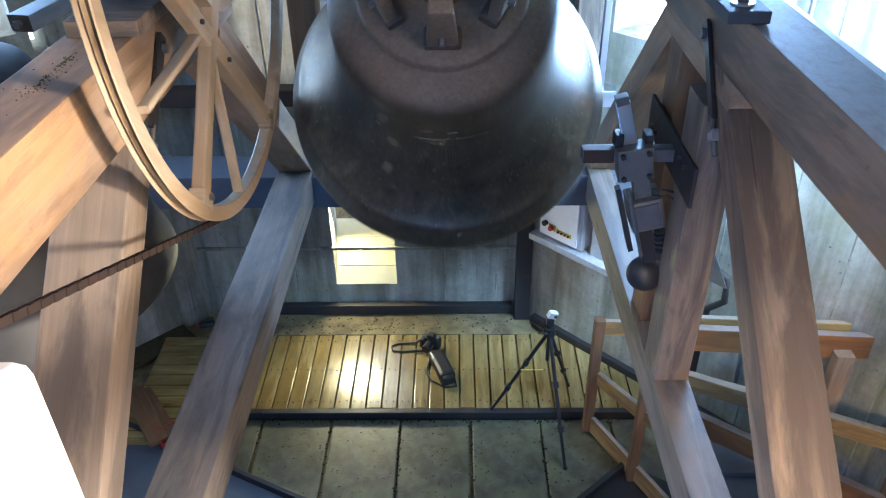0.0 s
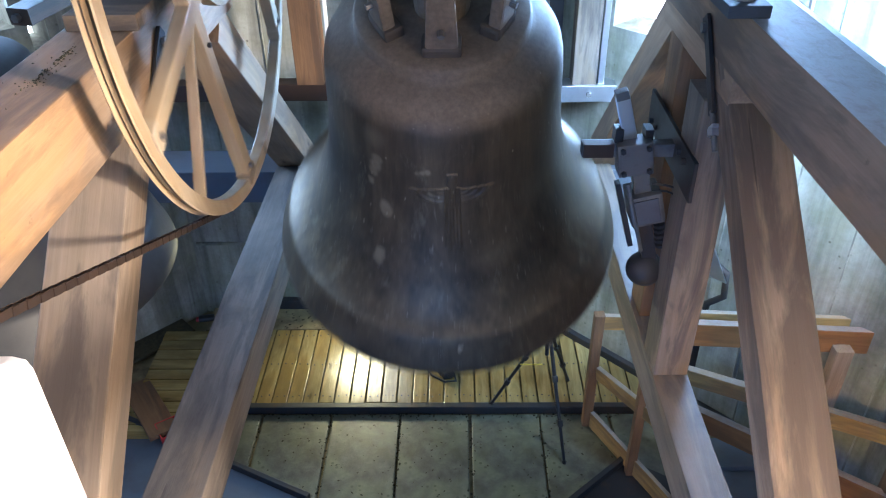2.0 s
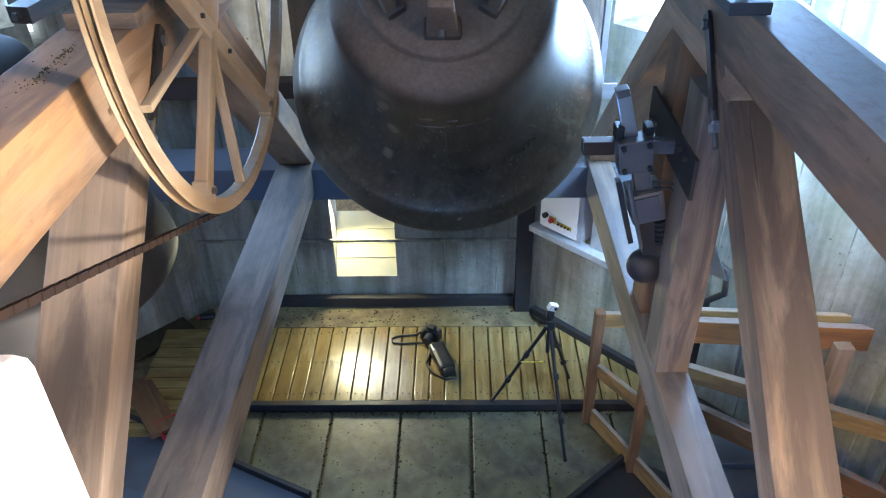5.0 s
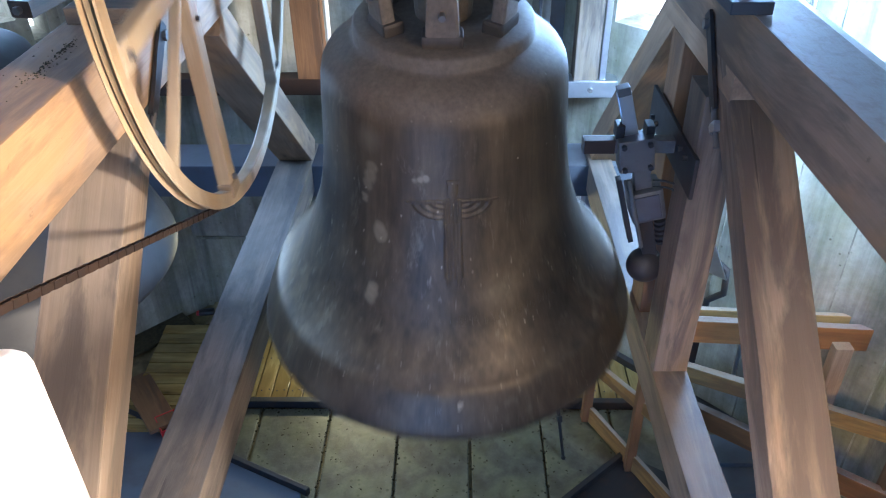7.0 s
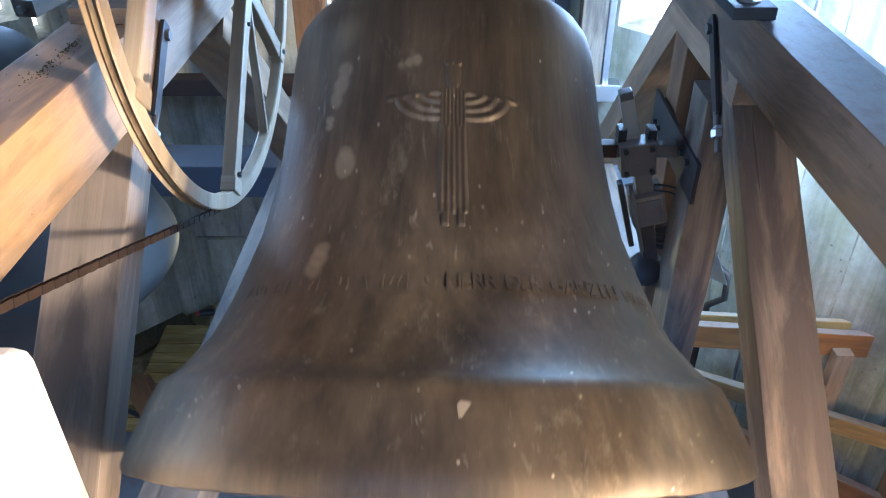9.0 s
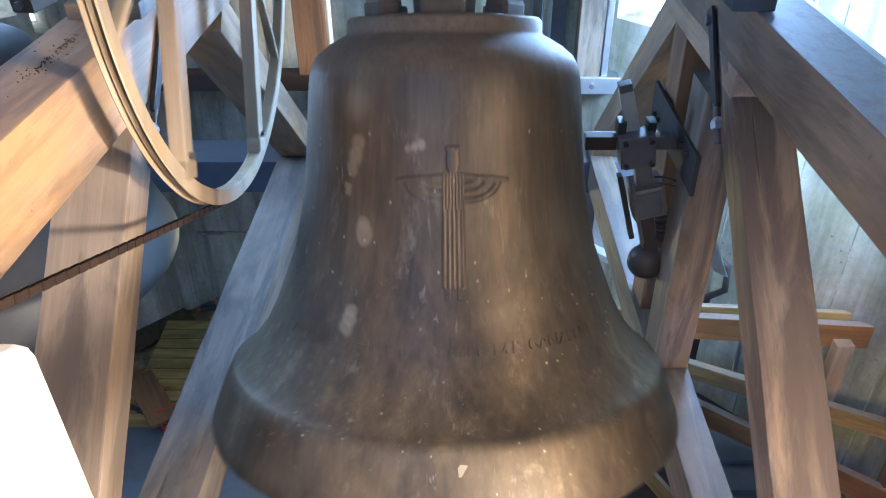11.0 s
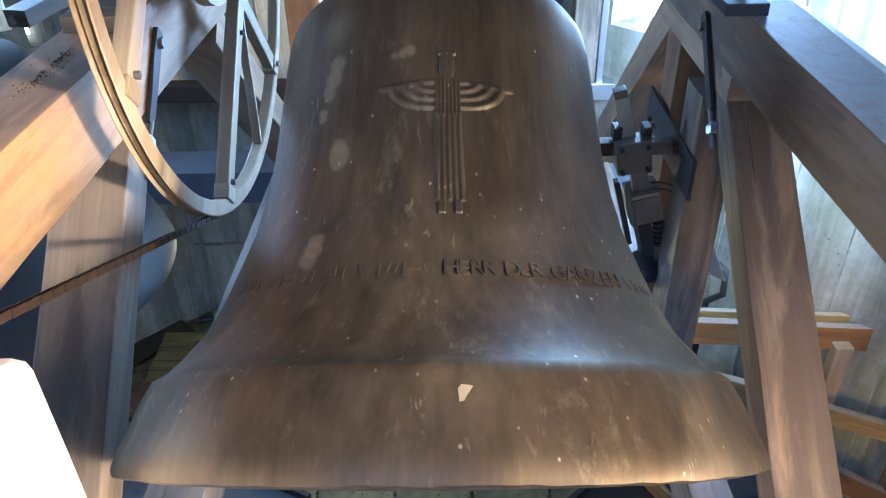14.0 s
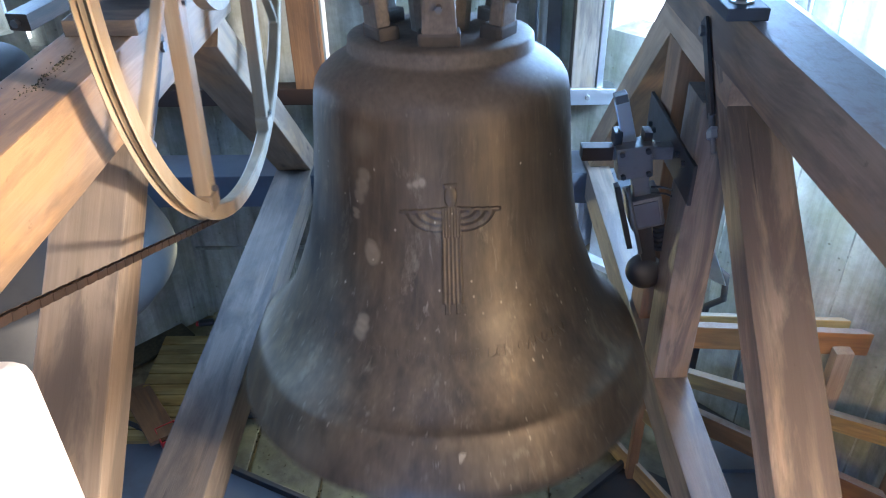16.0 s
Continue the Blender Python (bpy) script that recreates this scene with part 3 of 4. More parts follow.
# dry litter caught in the crack on top of the timber
rnd = random.Random(8)
litter = bmesh.new()
for k in range(130):
    f = rnd.random()
    tight = 0.006 + 0.03 * rnd.random() ** 3 if k < 110 else rnd.uniform(0.02, 0.09)
    x = -0.970 + -0.009 * f + rnd.gauss(0, tight * 0.6)
    y = 1.623 + 0.283 * f + rnd.gauss(0, tight)
    x = min(max(x, XL0 + 0.015), XL1 - 0.015)
    r = rnd.uniform(0.001, 0.0036)
    ring = [litter.verts.new((x + r * rnd.uniform(0.5, 1.6) * math.cos(a), y + r * rnd.uniform(0.5, 1.6) * math.sin(a), 3.3495)) for a in (0.2, 1.7, 3.2, 4.6)]
    tip = litter.verts.new((x, y, 3.3515 + 0.4 * r))
    for i in range(4):
        litter.faces.new((ring[i], ring[(i + 1) % 4], tip))
tagged(part("litter", litter, MOSS), "dry brown litter on top of the oak beam", "litter", kind="stuff")

# ---------------------------------------------------------------- the swinging bell
AXIS = (-0.043, 2.395, 3.511)
WHEEL_AXIS = (-0.74, 2.4445, 3.598)
bell = group("swinging_bell", pose(*AXIS), "large brown bronze church bell swinging on its axle", "bell")
SEG = 240
inner_prof = [(r * R, -L + z * R) for r, z in reversed(INNER)] + [(r * R, -L + z * R) for r, z in OUTER[:2]]
bell_mesh = add(lathe([(r * R, -L + z * R) for r, z in OUTER[1:]], SEG), lathe(inner_prof, SEG))
rnd = random.Random(5)
nicks = [0.0]
for i in range(SEG):
    nicks.append(0.7 * nicks[-1] + rnd.uniform(-1, 1) * 0.0014 + (0.003 if rnd.random() < 0.06 else 0.0))
for v in bell_mesh.verts:  # worn, nicked lip
    if v.co.z < -L + 0.006 * R and math.hypot(v.co.x, v.co.y) > 0.97 * R:
        v.co.z += nicks[int(round(math.atan2(v.co.y, v.co.x) * SEG / (2 * math.pi))) % SEG]
bell_body = part("bell_body", bell_mesh, BRONZE, bell, smooth=True)
for i in range(6):
    a = math.radians(90 + 60 * i)
    out = Vector((math.cos(a), math.sin(a), 0))
    lo = out * 0.212 + Vector((0, 0, -L + 1.668 * R))
    hi = out * 0.235 + Vector((0, 0, 0.08))
    bm = box((hi - lo).length, 0.088, 0.045, 0.010)
    for v in bm.verts:
        v.co.y *= 0.82 if v.co.x > 0 else 1.2
    canon = part("canon", bm, BRONZE, bell, m=along(lo, hi, tuple(out)))
    base_len = (hi - lo).length
    part("foot", box(0.05, 0.124, 0.07, 0.012), DARK_FOOT, canon, "dark dusty foot", pose(-base_len / 2 + 0.018, 0, -0.010))
    part("bolt", rod(0.011, 0.03, 6), STEEL, canon, "worn steel bolt head", pose(-0.06, 0, 0.03))
part("canon_hub", rod(0.09, 0.24, 20, 0.11), BRONZE, bell, m=pose(0, 0, -L + 1.66 * R + 0.12))
beam("headstock", (-0.60, 0, 0.17), (0.60, 0, 0.17), 0.24, 0.24, IRON, bell, "black steel headstock")
part("axle", rod(0.045, 1.3, 24), STEEL, bell, m=pose(0.0, 0, 0.03, 0, 90, 0))

# bell wheel on the axle
XW, RW = 0.0, 0.92
bell_wheel = group("rope_wheel", pose(*WHEEL_AXIS), "pale wooden rope wheel turning beside the bell", "wheel")
wheel_rim_prof = [(RW, -0.021), (RW + 0.004, -0.017), (RW - 0.018, -0.009), (RW - 0.018, 0.009), (RW + 0.004, 0.017), (RW, 0.021), (RW - 0.042, 0.021), (RW - 0.045, 0.016), (RW - 0.045, -0.016), (RW - 0.042, -0.021), (RW, -0.021)]
wheel = part("wheel_rim", lathe(wheel_rim_prof, 112), ASH, bell_wheel, "pale wooden grooved wheel rim", pose(XW, 0, 0, 0, 90, 0))
YC = 0.38
HC = math.sqrt((RW - 0.045) ** 2 - YC ** 2)
for side in (-1, 1):
    beam("chord_bar", (XW, side * YC, -HC), (XW, side * YC, HC), 0.045, 0.06, ASH, bell_wheel, up=(0, 1, 0))
    beam("radial_bar", (XW + 0.002, side * 0.25, -0.075), (XW + 0.002, side * (RW - 0.042), -0.085), 0.04, 0.06, ASH, bell_wheel, up=(0, 0, 1))
    for turn in (-1, 1):
        beam("strut", (XW, side * (YC + 0.03), turn * 0.06 - 0.04), (XW, side * 0.745, turn * 0.40 - 0.06), 0.02, 0.032, ASH, bell_wheel, up=(1, 0, 0))
for side in (-1, 1):
    for end in (-1, 1):
        part("bolt", rod(0.010, 0.02, 6), STEEL, bell_wheel, "small steel bolt head", pose(0.026, side * YC, end * (HC - 0.05), 0, 90, 0))
        part("bolt", rod(0.008, 0.012, 8), IRON, bell_wheel, "dark bolt hole cap", pose(0.026, side * YC, end * 0.13 - 0.08, 0, 90, 0))
        part("end_block", box(0.05, 0.075, 0.05, 0.005), ASH, bell_wheel, m=pose(0.003, side * YC, end * (HC - 0.012), 0, 0, 0))
    part("end_block", box(0.05, 0.05, 0.075, 0.005), ASH, bell_wheel, m=pose(0.003, side * (RW - 0.06), -0.083))
    part("bolt", rod(0.010, 0.02, 6), STEEL, bell_wheel, "small steel bolt head", pose(0.03, side * (RW - 0.065), -0.083, 0, 90, 0))
part("wheel_axle", rod(0.045, 0.5, 24), STEEL, bell_wheel, "steel axle", pose(-0.1, 0, 0, 0, 90, 0))
part("hub_plate", rod(0.29, 0.04, 40), ASH, bell_wheel, "round wooden hub plate", pose(XW, 0, 0, 0, 90, 0))
GROOVE = material("brown_groove_lining", wood((0.36, 0.26, 0.13), (0.52, 0.41, 0.24), (0.16, 0.10, 0.05), 0.6, 0.8))
chain_ring = lathe([(RW - 0.016, -0.0085), (RW - 0.005, -0.006), (RW - 0.005, 0.006), (RW - 0.016, 0.0085)], 112)
part("groove_chain", chain_ring, GROOVE, wheel, "brown chain lying in the groove")

# ---------------------------------------------------------------- second bell beyond the frame
R2 = 0.80
bell2 = group("still_bell", pose(-2.10, 2.80, 2.0 + L * R2 / R), "large bronze bell in shade, hanging still beyond the frame", "bell")
# a squatter bell than the swinging one
prof2 = [(r * R2, (-L + (z if z < 0.5 else 0.5 + 0.7 * (z - 0.5)) * R) * R2 / R) for r, z in [*reversed(INNER), *OUTER]]
part("bell_body", lathe(prof2, 96), BRONZE_SHADED, bell2, smooth=True)
for i in range(4):
    a = math.radians(45 + 90 * i)
    part("canon", box(0.09, 0.07, 0.62, 0.02), BRONZE, bell2, m=pose(0.2 * math.cos(a), 0.2 * math.sin(a), -0.36))
beam("headstock", (-0.75, 0, 0.05), (0.75, 0, 0.05), 0.24, 0.24, IRON, bell2)

# ---------------------------------------------------------------- lettering and relief on the bell
PALE = material("pale_chalk_mark", plain((0.34, 0.29, 0.21), 0.7))


def letter_mesh(ch, size, depth):
    cu = bpy.data.curves.new("letter", "FONT")
    cu.body, cu.size, cu.extrude, cu.align_x, cu.align_y = ch, size, depth, "CENTER", "BOTTOM_BASELINE"
    tmp = bpy.data.objects.new("tmp", cu)
    me = bpy.data.meshes.new_from_object(tmp)
    bpy.data.objects.remove(tmp)
    return me


def bell_frame_at(phi, u):
    """The pose on the bell's skin: x round the bell, y up along it, z outwards."""
    p = Vector(on_bell(phi, u))
    up = (Vector(on_bell(phi, u + 0.02)) - Vector(on_bell(phi, u - 0.02))).normalized()
    a = math.radians(phi - 90)
    x = Vector((-math.sin(a), math.cos(a), 0))
    z = x.cross(up)
    m = Matrix((x, up, z)).transposed().to_4x4()
    m.translation = p
    return m


def word(text, phi0, phi1, u=0.503, size=0.050, parent=None):
    n = len(text)
    for i, ch in enumerate(text):
        me = letter_mesh(ch, size, 0.0036)
        me.transform(bell_frame_at(phi0 + (phi1 - phi0) * (i + 0.5) / n, u))
        me.materials.clear()
        me.materials.append(BRONZE)
        ob = new("letter", me)
        ob.parent = parent


def bars(phis, u=0.503, parent=None):
    for phi in phis:
        wear = random.Random(int(phi * 10))
        bm = add(bmesh.new(), box(0.007, wear.uniform(0.018, 0.034), 0.0024, 0.001), bell_frame_at(phi, u + 0.02) @ pose(0, wear.uniform(-0.003, 0.003), 0, 0, 0, wear.choice((0, 0, 18, -18, 90))))
        part("worn_letter", bm, BRONZE, parent)


word("HERR", 2.4, 12.7, parent=bell_body)
word("DER", 15.1, 23.0, parent=bell_body)
word("GANZEN", 25.4, 45.6, parent=bell_body)
bars([49.3, 51, 52.6, 54.2, 57, 59, 61.5], parent=bell_body)
bars([-52, -50.5, -48, -46, -44, -40, -38.5, -36, -34, -29, -27, -25.5, -23, -21.5, -19.5, -15.3, -11.5, -9.6, -8, -6.2, -4.6, -1.8], parent=bell_body)

# plain cast relief: an upright pleated panel with a round knob and draped wings
def relief_height(p, u):
    a = abs(p)
    h = 0.0
    if 0.722 < u < 1.122 and a < 4.1 - 0.5 * (u - 0.72):
        edge = min(1.0, (4.1 - 0.5 * (u - 0.72) - a) / 0.5, (u - 0.722) / 0.008)
        h = edge * (0.0042 + 0.0014 * math.cos(2 * math.pi * p / (1.5 if u < 1.0 else 1.1)) - (0.0014 if u < 0.77 + 0.006 * math.sin(p) else 0.0))
        if 0.996 < u < 1.006:
            h += 0.0012
    if 1.1 < a < 2.9 and 0.684 < u <= 0.725:
        h = max(h, 0.0036)
    k = (p / 2.5) ** 2 + ((u - 1.165) / 0.048) ** 2
    if k < 1:
        h = max(h, 0.002 + 0.005 * math.sqrt(1 - k))
    if 1.2 < u < 1.214 and a < 2.7:
        h = max(h, 0.005)
    if a > 3.4:
        top = 1.120 - 0.0011 * (a - 4)
        side, drop = (a - 3.4) / 14.5, (top - u) / 0.104
        r = math.hypot(side, drop)
        if drop > 0 and r < 1:
            h = max(h, min(1.0, (1 - r) / 0.05) * (0.0030 + 0.0019 * math.cos(2 * math.pi * 4.0 * r + math.pi)))
        if 0 < top - u < 0.017 and a < 20.5:
            h = max(h, 0.0042 * min(1.0, (20.5 - a) / 1.5))
    return h


cols = [-21 + 0.25 * i for i in range(169)]
rows_u = [0.676 + 0.004 * j for j in range(138)]
high = [[relief_height(p, u) for p in cols] for u in rows_u]
relief = bmesh.new()
spots = {}
for j in range(len(rows_u) - 1):
    for i in range(len(cols) - 1):
        corners = ((j, i), (j, i + 1), (j + 1, i + 1), (j + 1, i))
        if max(high[b][a] for b, a in corners) > 0:
            for b, a in corners:
                if (b, a) not in spots:
                    spots[b, a] = relief.verts.new(on_bell(3.8 + cols[a], rows_u[b], high[b][a] if high[b][a] > 0 else -0.001))
            relief.faces.new([spots[c] for c in corners])
part("relief", relief, BRONZE, bell_body, "cast relief of a pleated panel with draped wings", smooth=True)
mark = bmesh.new()
ring_pts = [(0.015, 0.012), (0.006, 0.014), (-0.004, 0.015), (-0.010, 0.008), (-0.009, -0.004), (-0.008, -0.015), (-0.001, -0.014), (0.006, -0.002)]
top = [mark.verts.new((x, y, 0.0008)) for x, y in ring_pts]
low = [mark.verts.new((x * 1.05, y * 1.05, -0.004)) for x, y in ring_pts]
mark.faces.new(top)
for i in range(8):
    mark.faces.new((low[i], low[(i + 1) % 8], top[(i + 1) % 8], top[i]))
part("chalk_mark", mark, PALE, bell_body, "small pale mark on the lip", bell_frame_at(4.3, 0.195))

# ---------------------------------------------------------------- iron work on the bell frame
for x, y0, z0, y1, z1 in ((XR0 - 0.012, 2.415, 3.255, 2.20, 3.02), (XL1 + 0.012, 2.20, 3.30, 1.99, 3.10)):
    tie = group("tie_bar", pose(0, 0, 0), "black flat iron tie bar bolted along the brace", "tie bar", "tie bars of the bell frame")
    beam("flat_bar", (x, y0, z0), (x, y1, z1), 0.012, 0.042, IRON, tie, bevel=0.002)
    d = (Vector((x, y1, z1)) - Vector((x, y0, z0))).normalized()
    end = Vector((x, y1, z1)) + d * 0.11
    part("threaded_rod", rod(0.009, 0.13, 12), STEEL, tie, "threaded steel end", along((x, y1, z1), end) @ pose(0, 0, 0, 0, 90, 0))
    part("nut", rod(0.019, 0.022, 6), ZINC, tie, "bright hexagon nut", along((x, y1, z1), end) @ pose(0.005, 0, 0, 0, 90, 0))
    part("washer", box(0.012, 0.02, 0.045, 0.002), ZINC, tie, "", along((x, y1, z1), end) @ pose(-0.012, 0, 0))
    part("bolt", rod(0.017, 0.018, 6), STEEL, tie, "bright bolt head", pose(x + (0.008 if x < 0 else -0.008), y0 - 0.02, z0 - 0.03, 0, 90, 0))

seat = group("bearing_plate", pose(0.79, 2.27, 3.352), "blue-grey steel bearing plate bolted on the beam", "plate")
part("plate", box(0.115, 0.40, 0.035, 0.004), SLATE, seat, m=pose(0, 0, 0.0175))
part("washer", rod(0.034, 0.006, 24), ZINC, seat, "bright round washer", pose(0.0, -0.125, 0.038))
part("bolt", rod(0.016, 0.03, 6), STEEL, seat, "hexagon bolt head", pose(0.0, -0.125, 0.052))
block = group("bearing_block", pose(-0.945, 2.35, 3.352), "dusty wooden bearing block on the beam", "block")
part("board", box(0.20, 0.66, 0.045, 0.005), OAK_GREY, block, m=pose(0, 0, 0.0225))
part("upper_board", box(0.17, 0.40, 0.05, 0.005), OAK_GREY, block, m=pose(0.0, 0.1, 0.07))
for y, z in ((1.93, 2.99),):
    br = group("angle_bracket", pose(-0.862, y, z, 45, 0, 0), "small rusty steel bracket on the brace", "bracket", "brackets on the frame")
    part("plate", box(0.012, 0.06, 0.03, 0.002), STEEL, br)
    part("bolt", rod(0.009, 0.022, 6), STEEL, br, m=pose(0.012, 0, 0, 0, 90, 0))
tagged(beam("steel_channel", (1.035, -0.6, 3.28), (1.035, 3.3, 3.28), 0.045, 0.05, ZINC), "pale galvanised channel beside the oak beam", "channel")
tagged(beam("neighbour_beam", (-1.775, 3.1, 3.07), (-1.55, 4.3, 3.11), 0.10, 0.07, OAK_DARK), "dusty timber of the neighbouring bell frame", "beam")
part("bolt", rod(0.018, 0.03, 6), STEEL, bpy.data.objects["neighbour_beam"], "bolt in the end grain", pose(-0.62, 0.005, 0.0, 0, 90, 0))
# ---------------------------------------------------------------- striking hammer
ham = group("striking_hammer", pose(0, 0, 0), "grey steel electric striking hammer with a round head", "hammer")
plate = part("mounting_plate", box(0.014, 0.64, 0.15, 0.003), IRON, ham, "black steel mounting plate", pose(0.782, 2.555, 2.755))
for y in (2.33, 2.40, 2.74, 2.80):
    part("bolt", rod(0.011, 0.02, 6), IRON, plate, m=pose(-0.012, y - 2.555, 0.035 if y < 2.6 else -0.03, 0, 90, 0))
part("shaft", box(0.34, 0.05, 0.05, 0.004), STEEL, ham, "square steel shaft", pose(0.62, 2.5, 2.757))
part("shaft_end", box(0.11, 0.046, 0.052, 0.003), RUST, ham, "brown worn shaft end", pose(0.508, 2.496, 2.757))
clamp = part("clamp", box(0.125, 0.085, 0.125, 0.006), STEEL, ham, "grey clamp block", pose(0.635, 2.475, 2.74, 0, -8, 0))
for dx in (-0.045, 0.045):
    for dz in (-0.045, 0.045):
        part("bolt", rod(0.010, 0.02, 6), IRON, clamp, m=pose(dx, -0.048, dz, 90, 0, 0))
part("lug", box(0.03, 0.06, 0.05, 0.003), IRON, ham, m=pose(0.575, 2.5, 2.815))
part("lug", box(0.03, 0.06, 0.05, 0.003), IRON, ham, m=pose(0.68, 2.5, 2.815))
part("upper_arm", box(0.05, 0.03, 0.17, 0.003), ZINC, ham, "bright flat arm", pose(0.597, 2.5, 2.875, 0, -16, 0))
part("arm_tip", box(0.045, 0.045, 0.03, 0.003), STEEL, ham, m=pose(0.572, 2.5, 2.962, 0, -16, 0))
part("neck", box(0.06, 0.05, 0.12, 0.004), STEEL, ham, m=pose(0.672, 2.48, 2.64, 0, -14, 0))
case = part("magnet_case", box(0.125, 0.13, 0.13, 0.012), STEEL, ham, "grey magnet casing", pose(0.70, 2.49, 2.535, 0, -14, 0))
part("cover_plate", box(0.09, 0.006, 0.10, 0.002), DARKBEAM, case, m=pose(0, -0.068, 0.0))
part("side_bar", box(0.02, 0.04, 0.28, 0.003), IRON, ham, "black side bar", pose(0.625, 2.47, 2.50, 0, -16, 0))
part("side_rod", rod(0.008, 0.30, 10), STEEL, ham, m=pose(0.655, 2.42, 2.51, 0, -16, 0))
part("hammer_arm", box(0.055, 0.05, 0.22, 0.004), IRON, ham, m=pose(0.725, 2.49, 2.39, 0, -14, 0))
for k in range(5):
    part("spring_coil", rod(0.022, 0.012, 14), IRON, ham, m=pose(0.765 + 0.004 * k, 2.47, 2.45 - 0.022 * k, 0, -14, 0))
hb = bmesh.new()
bmesh.ops.create_uvsphere(hb, u_segments=32, v_segments=20, radius=0.074)
bmesh.ops.scale(hb, vec=(1, 0.9, 0.98), verts=hb.verts)
part("hammer_head", hb, IRON, ham, "round cast iron head", pose(0.742, 2.49, 2.235), smooth=True)
tube("cable", [(0.715, 2.47, 2.625), (0.735, 2.455, 2.633), (0.757, 2.445, 2.634), (0.785, 2.44, 2.627)], 0.0045, BLACK, ham, "black cable")
tube("cable", [(0.715, 2.46, 2.603), (0.74, 2.445, 2.612), (0.762, 2.44, 2.612), (0.785, 2.435, 2.604)], 0.004, BLACK, ham, "black cable")

# ---------------------------------------------------------------- back of the tower over the walkway
tagged(beam("steel_girder", (-2.75, 4.62, 2.135), (0.4, 4.62, 2.135), 0.12, 0.11, RUST), "dark brown steel girder across the tower", "girder")
tagged(beam("pale_girder", (0.42, 4.62, 2.115), (1.0, 4.62, 2.115), 0.14, 0.11, ZINC), "grey steel girder with a bolt", "girder")
part("bolt", rod(0.016, 0.03, 6), STEEL, bpy.data.objects["pale_girder"], "bolt head", pose(0.12, -0.075, 0.0, 90, 0, 0))
tagged(beam("timber_column", (-0.91, 4.64, 2.19), (-0.91, 4.64, 6.19), 0.17, 0.17, OAK_RED, up=(0, 1, 0)), "brown timber column standing on the girder", "column")
tagged(beam("conduit", (-0.775, 4.56, 2.19), (-0.775, 4.56, 6.19), 0.022, 0.022, WHITE, up=(0, 1, 0)), "thin white conduit beside the column", "conduit")
tagged(beam("pale_column", (0.80, 4.64, 2.17), (0.80, 4.64, 6.19), 0.15, 0.15, OAK_GREY, up=(0, 1, 0)), "pale grey column standing on the girder", "column")
tagged(beam("corner_rail", (0.905, 4.60, 2.17), (0.905, 4.60, 6.19), 0.04, 0.05, ZINC, up=(0, 1, 0)), "bright metal rail along the column", "rail")
tagged(beam("dark_column", (0.60, 4.9, 1.9), (0.60, 4.9, 6.19), 0.16, 0.10, DARKBEAM, up=(0, 1, 0)), "dark grey steel column", "column")
tagged(part("downpipe", rod(0.026, 4.0, 20), ZINC, None, "", pose(0.535, 4.62, 4.19), smooth=True), "slim grey vertical rain pipe", "pipe")
for x in (-1.75, -1.32, -0.1, 0.32):
    tagged(beam("trim_panel_joint", (x, 5.147, 0.1), (x, 5.147, 2.9), 0.012, 0.012, WALL, up=(0, 1, 0)), "vertical formwork seam in the concrete", "trim", kind="structure")
# formwork seams on the right-hand walls
for k in range(5):
    s0 = 1.25 + 0.36 * k
    px, py = 0.5 + s0 * 0.7071 + 0.002, 5.15 - s0 * 0.7071 + 0.002
    tagged(beam("trim_panel_joint", (px, py, 0.0), (px, py, 3.4), 0.012, 0.012, WALL, up=(1, -1, 0)), "vertical formwork seam in the concrete", "trim", kind="structure")
tagged(beam("trim_wall_foot", (0.62, 4.99, 0.03), (2.4, 3.21, 0.03), 0.05, 0.06, IRON), "dark skirting along the wall foot", "skirting", kind="structure")
tagged(beam("trim_wall_foot_left", (-2.27, 4.95, -0.035), (-3.45, 3.74, -0.035), 0.34, 0.03, MOSS), "dark dirty strip along the wall foot", "floor strip", kind="structure")

# control cabinet on the right-hand wall
DIAG = Matrix.Rotation(radians(-45), 4, "Z")
cab = group("control_cabinet", Matrix.Translation((0.80, 4.76, 1.22)) @ DIAG, "white metal control cabinet with coloured buttons", "cabinet")
part("body", box(0.36, 0.18, 0.52, 0.006), GREY, cab, "grey cabinet body", pose(0.02, 0.0, 0))
cdoor = part("door", box(0.33, 0.014, 0.48, 0.004), WHITE, cab, "white cabinet door", pose(0.0, -0.099, 0))
part("main_switch", rod(0.02, 0.03, 16), BLACK, cdoor, "black rotary switch", pose(-0.11, -0.02, -0.135, 90, 0, 0))
part("switch_plate", box(0.06, 0.006, 0.05, 0.002), YELLOW, cdoor, "yellow switch plate", pose(-0.05, -0.010, -0.155))
part("stop_button", rod(0.018, 0.03, 16), RED, cdoor, "red stop button", pose(-0.05, -0.024, -0.155, 90, 0, 0))
part("button_strip", box(0.13, 0.006, 0.03, 0.002), YELLOW, cdoor, "yellow strip of buttons", pose(0.055, -0.010, -0.165))
for k in range(4):
    part("button", rod(0.008, 0.016, 12), BLACK, cdoor, "small black button", pose(0.01 + 0.03 * k, -0.018, -0.165, 90, 0, 0))
tagged(beam("trim_cabinet_ledge", (0.57, 4.86, 0.93), (1.08, 4.35, 0.93), 0.10, 0.05, GREY), "grey cable duct under the cabinet", "cable duct", kind="structure")
side_box = group("side_box", Matrix.Translation((1.03, 4.52, 1.2)) @ DIAG, "grey metal box beside the cabinet", "box")
part("body", box(0.14, 0.12, 0.5, 0.006), GREY, side_box)

